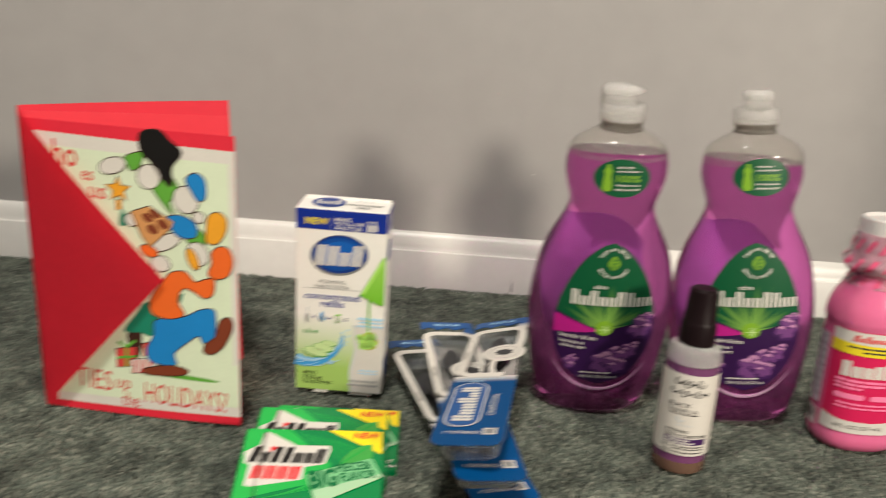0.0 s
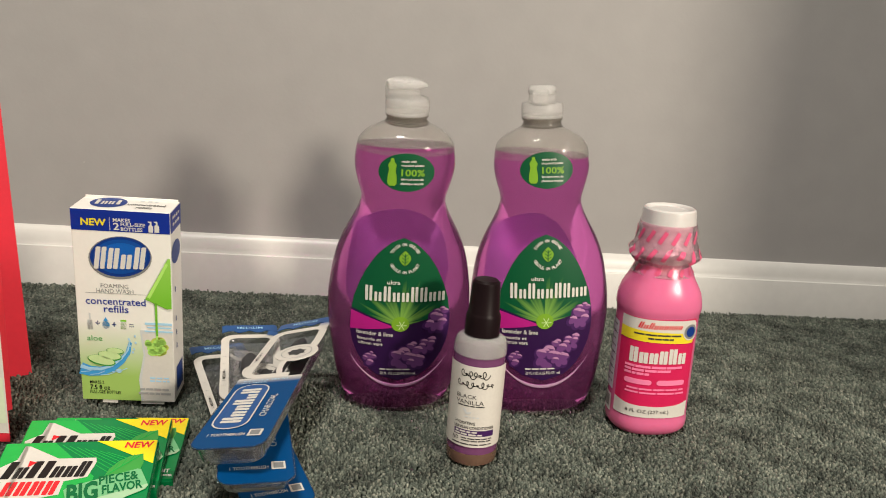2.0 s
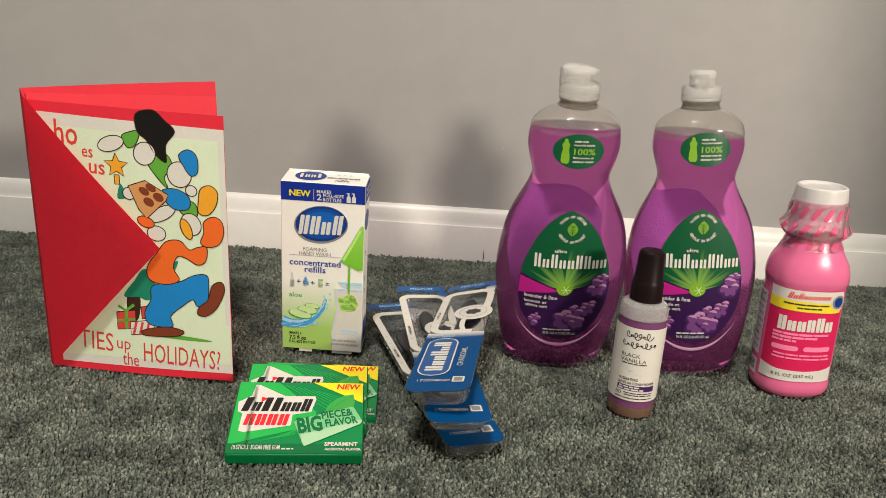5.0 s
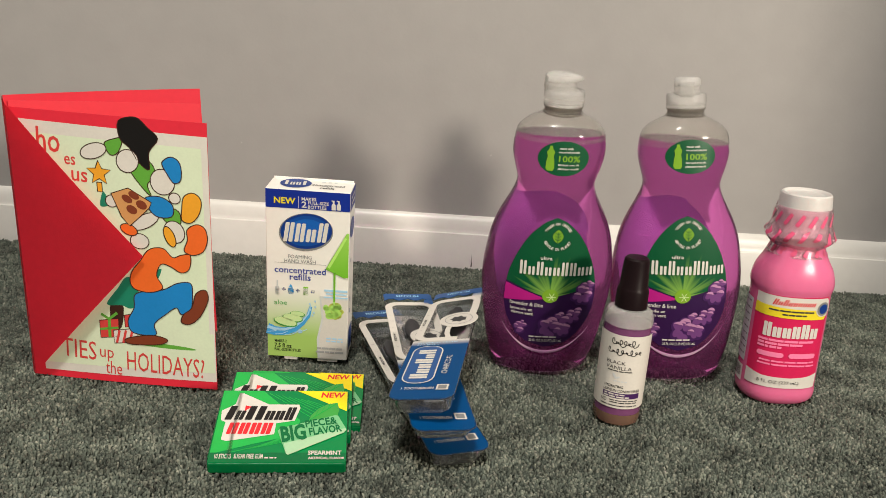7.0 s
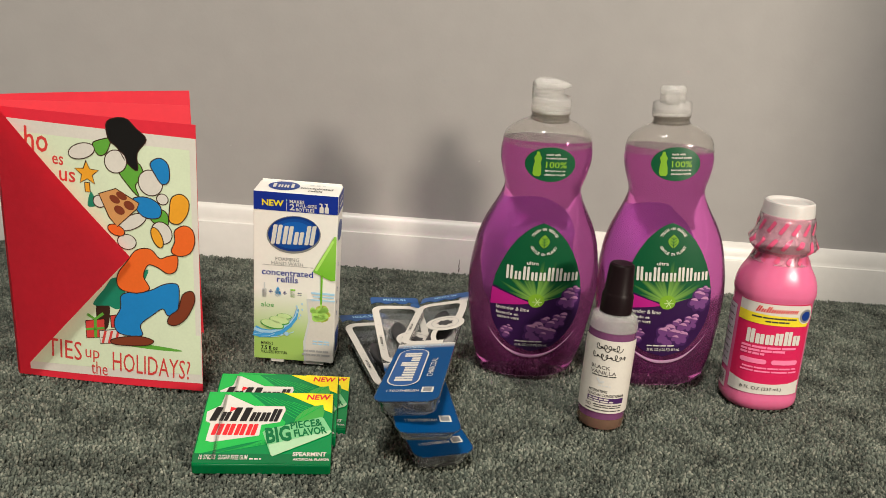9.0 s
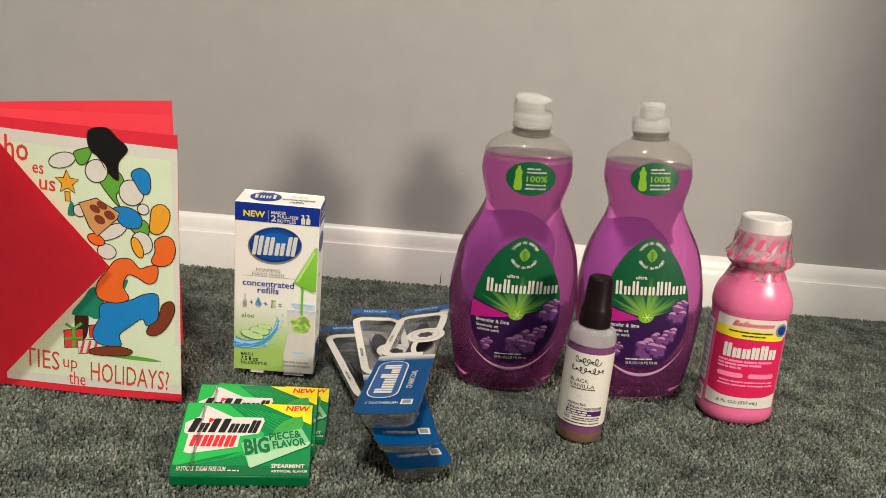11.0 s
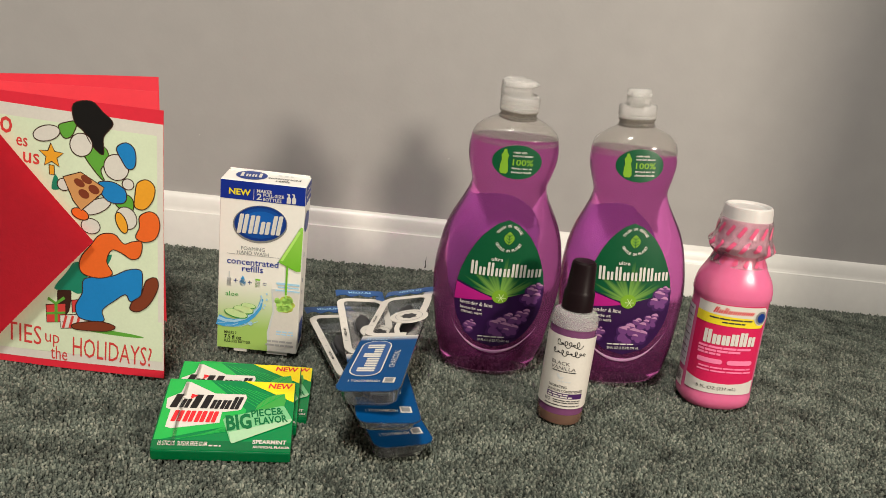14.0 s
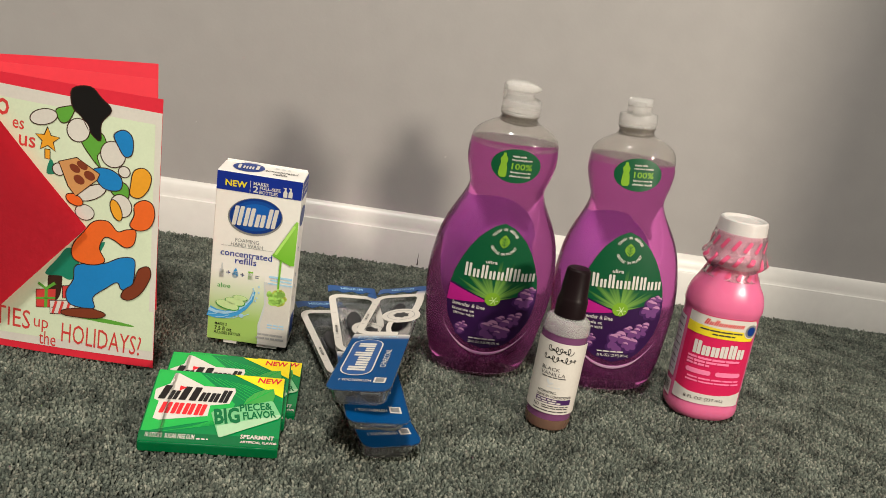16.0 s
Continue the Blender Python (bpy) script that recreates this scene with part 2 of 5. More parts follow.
def smooth_table(table, steps):
    """Resamples rows (z, value, ...) along z with a smooth curve through them."""
    zs = np.array([r[0] for r in table])
    out = []
    cols = [np.array([r[k] for r in table]) for k in range(1, len(table[0]))]
    for z in np.linspace(zs[0], zs[-1], steps):
        i = int(np.clip(np.searchsorted(zs, z) - 1, 0, len(zs) - 2))
        t = (z - zs[i]) / (zs[i + 1] - zs[i])
        row = [float(z)]
        for c in cols:
            m0 = (c[i + 1] - c[i - 1]) / (zs[i + 1] - zs[i - 1]) if i else (c[1] - c[0]) / (zs[1] - zs[0])
            m1 = (c[i + 2] - c[i]) / (zs[i + 2] - zs[i]) if i + 2 < len(zs) else (c[-1] - c[-2]) / (zs[-1] - zs[-2])
            d = zs[i + 1] - zs[i]
            row.append(float((2 * t**3 - 3 * t**2 + 1) * c[i] + (t**3 - 2 * t**2 + t) * d * m0 + (3 * t**2 - 2 * t**3) * c[i + 1] + (t**3 - t**2) * d * m1))
        out.append(tuple(row))
    return out


# ---- print helpers: flat shapes as (points, faces) ----
def poly(points):
    return [tuple(p) for p in points], [tuple(range(len(points)))]


def ellipse(cx, cy, rx, ry, turn=0.0, seg=28):
    c, s = math.cos(radians(turn)), math.sin(radians(turn))
    pts = []
    for i in range(seg):
        a = 2 * math.pi * i / seg
        x, y = rx * math.cos(a), ry * math.sin(a)
        pts.append((cx + x * c - y * s, cy + x * s + y * c))
    return poly(pts)


def bar(cx, cy, w, h, turn=0.0, r=0.0, shear=0.0):
    """A rectangle, with rounded corners when r is given."""
    pts = []
    r = min(r, w / 2 * 0.999, h / 2 * 0.999)
    for sx, sy, a0 in ((1, 1, 0), (-1, 1, 90), (-1, -1, 180), (1, -1, 270)):
        if r > 0:
            for k in range(5):
                a = radians(a0 + 22.5 * k)
                pts.append((sx * (w / 2 - r) + r * math.cos(a), sy * (h / 2 - r) + r * math.sin(a)))
        else:
            pts.append((sx * w / 2, sy * h / 2))
    c, s = math.cos(radians(turn)), math.sin(radians(turn))
    return poly([(cx + (x + shear * y) * c - y * s, cy + (x + shear * y) * s + y * c) for x, y in pts])


def ring(cx, cy, rx, ry, width, turn=0.0, seg=32):
    o, i = ellipse(cx, cy, rx, ry, turn, seg)[0], ellipse(cx, cy, rx - width, ry - width, turn, seg)[0]
    return o + i, [(k, (k + 1) % seg, seg + (k + 1) % seg, seg + k) for k in range(seg)]


def stroke(points, width):
    """A band along a line of points."""
    pts, faces = [], []
    for k, p in enumerate(points):
        a, b = points[max(k - 1, 0)], points[min(k + 1, len(points) - 1)]
        d = Vector((b[0] - a[0], b[1] - a[1])).normalized()
        w = width(k / (len(points) - 1)) if callable(width) else width
        pts += [(p[0] - d.y * w / 2, p[1] + d.x * w / 2), (p[0] + d.y * w / 2, p[1] - d.x * w / 2)]
    for k in range(len(points) - 1):
        faces.append((2 * k, 2 * k + 1, 2 * k + 3, 2 * k + 2))
    return pts, faces


def text(body, cx, cy, w, h, turn=0.0, bold=0.0, shear=0.0):
    """Lettering in the built-in font, fitted to a width and a height."""
    cu = bpy.data.curves.new("lettering", "FONT")
    cu.body, cu.size, cu.resolution_u, cu.offset, cu.shear = body, 1.0, 2, bold, shear
    cu.fill_mode = "FRONT"
    ob = new("lettering", cu)
    bpy.context.view_layer.update()
    me = bpy.data.meshes.new_from_object(ob.evaluated_get(bpy.context.evaluated_depsgraph_get()))
    pts = [(v.co.x, v.co.y) for v in me.vertices]
    faces = [tuple(p.vertices) for p in me.polygons]
    bpy.data.objects.remove(ob)
    bpy.data.curves.remove(cu)
    bpy.data.meshes.remove(me)
    x0, x1 = min(p[0] for p in pts), max(p[0] for p in pts)
    y0, y1 = min(p[1] for p in pts), max(p[1] for p in pts)
    c, s = math.cos(radians(turn)), math.sin(radians(turn))
    out = []
    for x, y in pts:
        x, y = ((x - x0) / (x1 - x0) - 0.5) * w, ((y - y0) / (y1 - y0) - 0.5) * h
        out.append((cx + x * c - y * s, cy + x * s + y * c))
    return out, faces


def arc_text(body, cx, cy, r, h, start, end, inward=False):
    """Letters one by one along an arc, from one angle to another."""
    shapes = []
    n = len(body)
    for k, ch in enumerate(body):
        if ch == " ":
            continue
        a = start + (end - start) * (k + 0.5) / n
        turn = a - 90 if not inward else a + 90
        wide = {"I": 0.25, "M": 0.95, "W": 1.0}.get(ch, 0.72)
        shapes.append(text(ch, cx + r * math.cos(radians(a)), cy + r * math.sin(radians(a)), h * wide, h, turn, 0.02))
    return shapes


def word(cx, cy, w, h, heights, turn=0.0, shear=0.0, weight=1.0):
    """A brand name as plain upright bars on one line; heights: share of h for each letter."""
    shapes, n = [], len(heights)
    slot = w / n
    c, s = math.cos(radians(turn)), math.sin(radians(turn))
    for k, q in enumerate(heights):
        y = -h / 2 + q * h / 2
        stems = ((-0.25, 0.30), (0.21, 0.30)) if slot > 0.52 * q * h else ((-0.03, 0.52),)
        for at, wide in stems:
            x = (k + 0.5 + at) * slot - w / 2 + shear * y
            shapes.append(bar(cx + x * c - y * s, cy + x * s + y * c, wide * slot * weight, q * h, turn, 0.1 * slot, shear))
    return shapes


def small_print(cx, cy, w, h, turn=0.0, seed=0, gap=0.12):
    """A line of writing too small to read, as plain bars of word length."""
    rng = random.Random(seed)
    shapes, x = [], -w / 2
    c, s = math.cos(radians(turn)), math.sin(radians(turn))
    while x < w / 2 - 0.08 * w:
        l = min(rng.uniform(0.14, 0.30) * w, w / 2 - x)
        m = x + l / 2
        shapes.append(bar(cx + m * c, cy + m * s, l, h, turn))
        x += l + gap * h * 6
    return shapes


def flat(u, v, d):
    """A face that looks along -y of its thing."""
    return (u, -d, v)


def printed(name, shapes, mat, parent, at=flat, lift=0.0003, fine=0.0, label=""):
    """Print on a surface: all the shapes as one thin layer; fine: longest edge on a curved surface."""
    bm = bmesh.new()
    for pts, faces in shapes:
        vs = [bm.verts.new((p[0], p[1], 0)) for p in pts]
        for f in faces:
            try:
                bm.faces.new([vs[i] for i in f])
            except ValueError:
                pass
    if fine:
        bmesh.ops.triangulate(bm, faces=bm.faces[:])
        for _ in range(6):
            long = [e for e in bm.edges if e.calc_length() > fine]
            if not long:
                break
            bmesh.ops.subdivide_edges(bm, edges=long, cuts=1)
            bmesh.ops.triangulate(bm, faces=bm.faces[:])
    for v in bm.verts:
        v.co = Vector(at(v.co.x, v.co.y, lift))
    me = bpy.data.meshes.new(name)
    bm.to_mesh(me)
    bm.free()
    me.materials.append(mat)
    if fine:
        me.polygons.foreach_set("use_smooth", [True] * len(me.polygons))
    ob = new(name, me)
    ob.parent = parent
    if label:
        tagged(ob, label)
    return ob


def pieces(name, shapes, mat, parent, at=flat, lift=0.0003, fine=0.0):
    """Print whose shapes can be told apart: a part for each."""
    for shape in shapes:
        printed(name, [shape], mat, parent, at, lift, fine)


# ---- the room ----
WALL_Y = 0.960


def wall(name, x0, x1, y0, y1, z0=-0.03, z1=2.44, mat=M_WALL, label="plain grey painted wall"):
    ob = part(name, box(x0, x1, y0, y1, z0, z1), mat, smooth=False)
    return tagged(ob, label, "wall", kind="structure")


wall_north = wall("wall_north", -1.90, 2.30, WALL_Y, WALL_Y + 0.10, label="smooth grey painted wall with tiny nicks")
wall("wall_west", -2.00, -1.90, -2.30, WALL_Y + 0.10)
wall("wall_south", -1.90, 2.30, -2.40, -2.30)
wall("wall_east", 2.30, 2.40, -2.30, WALL_Y + 0.10)
# unseen wall, added to keep the low lamp off the right side
wall("wall_return", 0.86, 0.96, 0.130, WALL_Y - 0.002, label="plain grey wall added out of view to shade the right")
tagged(part("ceiling", box(-2.0, 2.4, -2.4, WALL_Y + 0.1, 2.44, 2.52), M_CEIL, smooth=False), "flat white painted ceiling", "ceiling", kind="structure")
tagged(part("floor", box(-1.9, 2.3, -2.3, WALL_Y, -0.05, -0.007), M_BACKING, smooth=False), "dark carpet backing under grey-green pile", "floor", kind="structure")


def nick(x, z, r):
    bm = bmesh.new()
    bmesh.ops.create_icosphere(bm, subdivisions=1, radius=r)
    for v in bm.verts:
        v.co = Vector((x + v.co.x * 1.2 + v.co.z * 0.4, WALL_Y + 0.0003 + v.co.y * 0.25, z + v.co.z))
    part("nick", bm, M_NICK, wall_north)


nick(-0.166, 0.131, 0.0016)
nick(0.125, 0.135, 0.0018)
nick(0.127, 0.128, 0.0010)


def baseboard(x0, x1, name):
    outline = [(0.948, -0.012), (0.948, 0.0400), (0.9483, 0.0407), (0.9500, 0.0411), (0.9506, 0.0422), (0.9512, 0.0460), (0.9522, 0.0505),
               (0.9536, 0.0550), (0.9554, 0.0585), (0.9576, 0.0607), (0.9597, 0.0612), (0.9597, -0.012)]
    bm = bmesh.new()
    a = [bm.verts.new((x0, y, z)) for y, z in outline]
    b = [bm.verts.new((x1, y, z)) for y, z in outline]
    n = len(outline)
    for i in range(n):
        bm.faces.new((a[i], a[(i + 1) % n], b[(i + 1) % n], b[i]))
    bm.faces.new(a)
    bm.faces.new(b[::-1])
    ob = part(name, bm, M_TRIM)
    return tagged(ob, "white painted moulded baseboard with a short crack", "baseboard", kind="structure")


board = baseboard(-1.9, 0.858, "baseboard")
crack = bmesh.new()
pts, faces = stroke([(0.1115, 0.001), (0.1120, 0.005), (0.1112, 0.008), (0.1118, 0.012), (0.1114, 0.0165)], lambda t: 0.0014 * (1 - t) + 0.0002)
vs = [crack.verts.new((x, 0.9477, z)) for x, z in pts]
for f in faces:
    crack.faces.new([vs[i] for i in f])
part("crack", crack, M_SCUFF, board)


def carpet_pile(x0, x1, y0, y1, pitch, name):
    """Cut pile: blunt leaning tufts in one mesh."""
    rng = np.random.default_rng(7)
    nx, ny = int((x1 - x0) / pitch), int((y1 - y0) / pitch)
    gx, gy = np.meshgrid(np.arange(nx), np.arange(ny))
    cx = x0 + (gx.ravel() + 0.5 * (gy.ravel() % 2) + rng.uniform(-0.45, 0.45, nx * ny)) * pitch
    cy = y0 + (gy.ravel() + rng.uniform(-0.45, 0.45, nx * ny)) * pitch
    keep = (cx > -0.38 - 0.64 * (cy - 0.42)) & (cx < 0.52 + 0.62 * (cy - 0.42))
    cx, cy = cx[keep], cy[keep]
    n = len(cx)
    r = pitch * rng.uniform(0.55, 0.95, n)
    clump = np.sin(cx * 310 + 2.1 * np.sin(cy * 270)) * np.sin(cy * 290 + 1.7 * np.sin(cx * 230))
    top = rng.uniform(-0.0017, 0.0005, n) + 0.0006 * clump
    for px, py, pa, pb in ((0.161, 0.686, 0.042, 0.028), (0.278, 0.682, 0.042, 0.028), (0.360, 0.653, 0.031, 0.028), (0.212, 0.594, 0.020, 0.020)):
        top -= 0.0016 * np.clip(1.6 - ((cx - px) / pa) ** 2 - ((cy - py) / pb) ** 2, 0.0, 1.0)
    turn = rng.uniform(0, 2 * np.pi, n)
    lx, ly = rng.normal(0, pitch * 0.75, n), rng.normal(0, pitch * 0.75, n)
    verts = np.zeros((n, 9, 3))
    for k in range(4):
        a = turn + k * np.pi / 2
        verts[:, k, 0], verts[:, k, 1], verts[:, k, 2] = cx + 0.7 * r * np.cos(a), cy + 0.7 * r * np.sin(a), -0.0068
        wide = r * rng.uniform(0.6, 1.0, n)
        verts[:, k + 4, 0] = cx + lx + wide * np.cos(a + 0.6)
        verts[:, k + 4, 1] = cy + ly + wide * np.sin(a + 0.6)
        verts[:, k + 4, 2] = top - rng.uniform(0.0004, 0.0013, n)
    verts[:, 8, 0], verts[:, 8, 1], verts[:, 8, 2] = cx + 1.3 * lx, cy + 1.3 * ly, top
    verts[:, :, 1] = np.minimum(verts[:, :, 1], 0.9478)
    tri = np.array([t for k in range(4) for t in ((k, (k + 1) % 4, 4 + (k + 1) % 4), (k, 4 + (k + 1) % 4, 4 + k), (4 + k, 4 + (k + 1) % 4, 8))])
    faces = (tri[None, :, :] + (np.arange(n) * 9)[:, None, None]).reshape(-1, 3)
    me = bpy.data.meshes.new(name)
    me.vertices.add(n * 9)
    me.vertices.foreach_set("co", verts.ravel())
    me.loops.add(faces.size)
    me.loops.foreach_set("vertex_index", faces.ravel().astype(np.int32))
    me.polygons.add(len(faces))
    me.polygons.foreach_set("loop_start", np.arange(0, faces.size, 3, dtype=np.int32))
    me.update(calc_edges=True)
    me.materials.append(M_PILE)
    ob = new(name, me)
    return tagged(ob, "grey-green cut pile carpet with flecked tufts", "carpet", kind="stuff")


carpet_pile(-0.74, 0.855, 0.40, 0.9475, 0.00178, "carpet_pile")


# ---- dish soap bottles ----
SOAP = smooth_table([(0.0, 0.0345, 0.0185), (0.0025, 0.0385, 0.0220), (0.006, 0.0412, 0.0243), (0.013, 0.0436, 0.0260), (0.028, 0.0478, 0.0290), (0.045, 0.0505, 0.0305),
                     (0.061, 0.0528, 0.0318), (0.077, 0.0543, 0.0325), (0.093, 0.0543, 0.0327), (0.108, 0.0526, 0.0325), (0.124, 0.0496, 0.0318),
                     (0.139, 0.0445, 0.0308), (0.155, 0.0363, 0.0290), (0.163, 0.0326, 0.0280), (0.171, 0.0308, 0.0275), (0.183, 0.0338, 0.0282),
                     (0.193, 0.0360, 0.0272), (0.2005, 0.0361, 0.0266), (0.2070, 0.0354, 0.0260), (0.2112, 0.0345, 0.0254), (0.2152, 0.0322, 0.0240), (0.2195, 0.0272, 0.0214),
                     (0.2235, 0.0198, 0.0172), (0.2258, 0.0148, 0.0146)], 100)


def soap_half(z):
    for p, q in zip(SOAP, SOAP[1:]):
        if z <= q[0]:
            t = max(0.0, (z - p[0]) / (q[0] - p[0]))
            return p[1] + (q[1] - p[1]) * t, p[2] + (q[2] - p[2]) * t
    return SOAP[-1][1], SOAP[-1][2]


EGG = [(0.031, 0.0), (0.0325, 0.010), (0.036, 0.0165), (0.041, 0.0225), (0.047, 0.0275), (0.057, 0.0330), (0.065, 0.0355), (0.075, 0.0370), (0.087, 0.0370),
       (0.102, 0.0345), (0.114, 0.0305), (0.1250, 0.0255), (0.1345, 0.0195), (0.1415, 0.0130), (0.1462, 0.0070), (0.149, 0.0)]


def egg_half(v):
    return float(np.interp(v, [e[0] for e in EGG], [e[1] for e in EGG]))


def recess(u, v):
    """Depth of the panel that is sunk into the bottle round the label."""
    w = 1.13 * egg_half(0.088 + (v - 0.088) / 1.20)
    if w <= 0:
        return 0.0
    low = min(max((0.075 - v) / 0.04, 0.0), 1.0)
    t = min(max((w - abs(u)) / (0.0085 - 0.006 * low), 0.0), 1.0)
    return (0.0011 + 0.0007 * low) * t * t * (3 - 2 * t)


def on_soap(u, v, d):
    a, b = soap_half(v)
    k = min(abs(u) / a, 0.97)
    return (u, -b * (1 - k ** 2.25) ** (1 / 2.25) - d + recess(u, v), v)


def dish_soap_bottle(m, level, slope, turn, label):
    """Waisted bottle, soap up to a level that slopes with the bottle's lean, flip-top cap and two labels."""
    ob = thing("dish_soap_bottle", m, label, "bottle", "dish soap bottles")
    rings = [(z, a, b, 2.25) for z, a, b in SOAP if z < level - 0.006]
    a, b = soap_half(level)
    surface = lambda x, y: level + slope[0] * x + slope[1] * y
    body = loft(rings + [(surface, a - 0.0005, b - 0.0005, 2.25)], 128, (False, True))
    for v in body.verts:
        if v.co.y < 0 and 0.012 < v.co.z < 0.166:
            v.co.y += recess(v.co.x, v.co.z)
    part("soap", body, M_LIQUID, ob, "violet see-through dish soap")
    # clear shell above the soap, with a wall and a neck
    top = [r for r in SOAP if r[0] > level - 0.004]
    outer = [(z, a, b, 2.25) for z, a, b in top] + [(0.2330, 0.0136, 0.0136, 2.0)]
    inner = [(z, max(a - 0.0008, 0.004), max(b - 0.0008, 0.004), 2.25) for z, a, b in top] + [(0.2330, 0.0130, 0.0130, 2.0)]
    part("shoulder", loft(outer + inner[::-1], 64, (False, False)), M_CLEAR, ob, "clear empty bottle shoulder")
    part("neck_ring", loft([(0.2252, 0.0150, 0.0150, 2), (0.2256, 0.0156, 0.0156, 2), (0.2266, 0.0156, 0.0156, 2), (0.2272, 0.0140, 0.0140, 2), (0.2304, 0.0140, 0.0140, 2), (0.2308, 0.0153, 0.0153, 2), (0.2316, 0.0153, 0.0153, 2), (0.2320, 0.0142, 0.0142, 2)], 40), M_NECK, ob, "clear ridged bottle neck")

    def turned(bm):
        bmesh.ops.rotate(bm, verts=bm.verts[:], cent=(0, 0, 0), matrix=Matrix.Rotation(radians(turn), 3, "Z"))
        return bm

    cap = part("cap", loft([(0.2321, 0.0146, 0.0146, 2), (0.2322, 0.0155, 0.0155, 2), (0.2338, 0.0157, 0.0157, 2), (0.2342, 0.0153, 0.0153, 2), (0.2348, 0.0153, 0.0153, 2), (0.2352, 0.0157, 0.0157, 2),
                            (0.2410, 0.0156, 0.0156, 2), (0.2430, 0.0150, 0.0150, 2), (0.2434, 0.0130, 0.0130, 2)], 48), M_FROST, ob, "frosted white flip-top cap")
    spout = loft([(0.2433, 0.0118, 0.0100, 2.5), (0.2470, 0.0116, 0.0099, 2.5), (0.2500, 0.0114, 0.0098, 2.5)], 40, offset=(-0.0034, 0))
    part("spout", turned(spout), M_FROST, cap)
    # lid: rounded at the hinge, drawn out into a thin thumb tab at its other end
    lid = loft([(0.2502, 0.0118, 0.0100, 2.5), (0.2516, 0.0124, 0.0104, 2.5), (0.2538, 0.0122, 0.0103, 2.5), (0.2556, 0.0108, 0.0094, 2.4), (0.2564, 0.0080, 0.0070, 2.3)], 48, offset=(-0.0034, 0))
    for v in lid.verts:
        if v.co.x > 0.002:
            t = (v.co.x - 0.002) / 0.0070
            v.co.x += 0.0046 * t * t
            v.co.z = 0.2535 + (v.co.z - 0.2535) * (1 - 0.42 * min(t, 1.0)) - 0.0004 * t
    part("lid", turned(lid), M_FROST, cap)
    part("hinge", turned(box(-0.0158, -0.0138, -0.0055, 0.0055, 0.2420, 0.2535, 0.0008)), M_FROST, cap)
    # front label
    half = egg_half

    def egg(v0, v1):
        vs = np.linspace(v0, v1, 26)
        right = [(half(v), v) for v in vs]
        left = [(-half(v), v) for v in vs[::-1]]
        return poly(right + left)

    fine = 0.006

    def on_back(u, v, d):
        a, b = soap_half(v)
        return (u, b * (1 - min(abs(u) / a, 0.97) ** 2.25) ** (1 / 2.25) + d, v)

    printed("back_label", [ellipse(0.0, 0.0880, 0.0345, 0.0655, 0, 56)], M_REAR, ob, on_back, 0.0004, fine, "violet back label seen through the soap")
    lab = printed("front_label", [egg(0.0311, 0.1489)], M_PURPLE, ob, on_soap, 0.0004, fine, "printed green and purple label")
    green = [(half(v), v) for v in np.linspace(0.0905, 0.1485, 20)] + [(-half(v), v) for v in np.linspace(0.1485, 0.0925, 20)] + [(-0.012, 0.083), (0.0, 0.0795), (0.014, 0.0835)]
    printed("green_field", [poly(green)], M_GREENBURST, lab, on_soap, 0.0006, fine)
    printed("magenta_band", [poly([(-half(0.0905), 0.0905), (-0.012, 0.0820), (-0.003, 0.0785), (-0.014, 0.0770), (-half(0.0745), 0.0745)])], M_MAGENTA, lab, on_soap, 0.0006, fine)
    printed("lime", [ellipse(0, 0.0815, 0.0066, 0.0062)], M_LIME, lab, on_soap, 0.0010, fine)
    star = [bar(0.001 + 0.002 * math.cos(radians(a)), 0.0805 + 0.002 * math.sin(radians(a)), 0.004, 0.0006, a) for a in range(0, 360, 60)]
    printed("lime_star", star, M_ALOE, lab, on_soap, 0.0012)
    # blossoms: dark petals, each with a lighter upper side and a pale rim
    rng = random.Random(5)
    for cx, cy, size, n in ((-0.0262, 0.0455, 0.0070, 5), (-0.0215, 0.0520, 0.0050, 4), (0.0010, 0.0500, 0.0105, 7), (0.0125, 0.0490, 0.0085, 6), (0.0090, 0.0585, 0.0085, 6), (0.0205, 0.0625, 0.0080, 6), (0.0265, 0.0815, 0.0085, 6), (0.0300, 0.0890, 0.0060, 5)):
        dark, mid, pale = [], [], []
        for i in range(n):
            a = 2 * math.pi * i / n + rng.uniform(-0.35, 0.35)
            q, r = size * rng.uniform(0.40, 0.66), size * rng.uniform(0.40, 0.62)
            x, y = cx + q * math.cos(a), cy + q * math.sin(a)
            if abs(x) + 0.8 * r > egg_half(y) + 0.0012:
                continue
            turn_p = math.degrees(a) + rng.uniform(-25, 25)
            dark.append(ellipse(x, y, r * 1.12, r * 0.86, turn_p, 16))
            mid.append(ellipse(x + 0.08 * r, y + 0.20 * r, r * 0.84, r * 0.56, turn_p + 20, 14))
            if math.sin(a) > -0.5:
                pale.append(stroke([(x + 0.8 * r * math.cos(b), y + 0.22 * r + 0.52 * r * math.sin(b)) for b in np.linspace(0.2, 2.2, 8)], lambda t, r=r: 0.46 * r * math.sin(math.pi * min(max(t, 0.05), 0.95))))
        printed("blossom", dark, M_LILAC_D, lab, on_soap, 0.0008, 0.004)
        printed("petal_light", mid, M_LILAC, lab, on_soap, 0.0010, 0.004)
        printed("petal_rim", pale, M_PETAL, lab, on_soap, 0.0012, 0.004)
    pieces("brand_bar", word(0.0030, 0.1060, 0.0600, 0.0120, [1, 0.62, 1, 0.62, 0.62, 1, 0.95, 0.62, 0.62]), M_WHITE, lab, on_soap, 0.0012, 0.004)
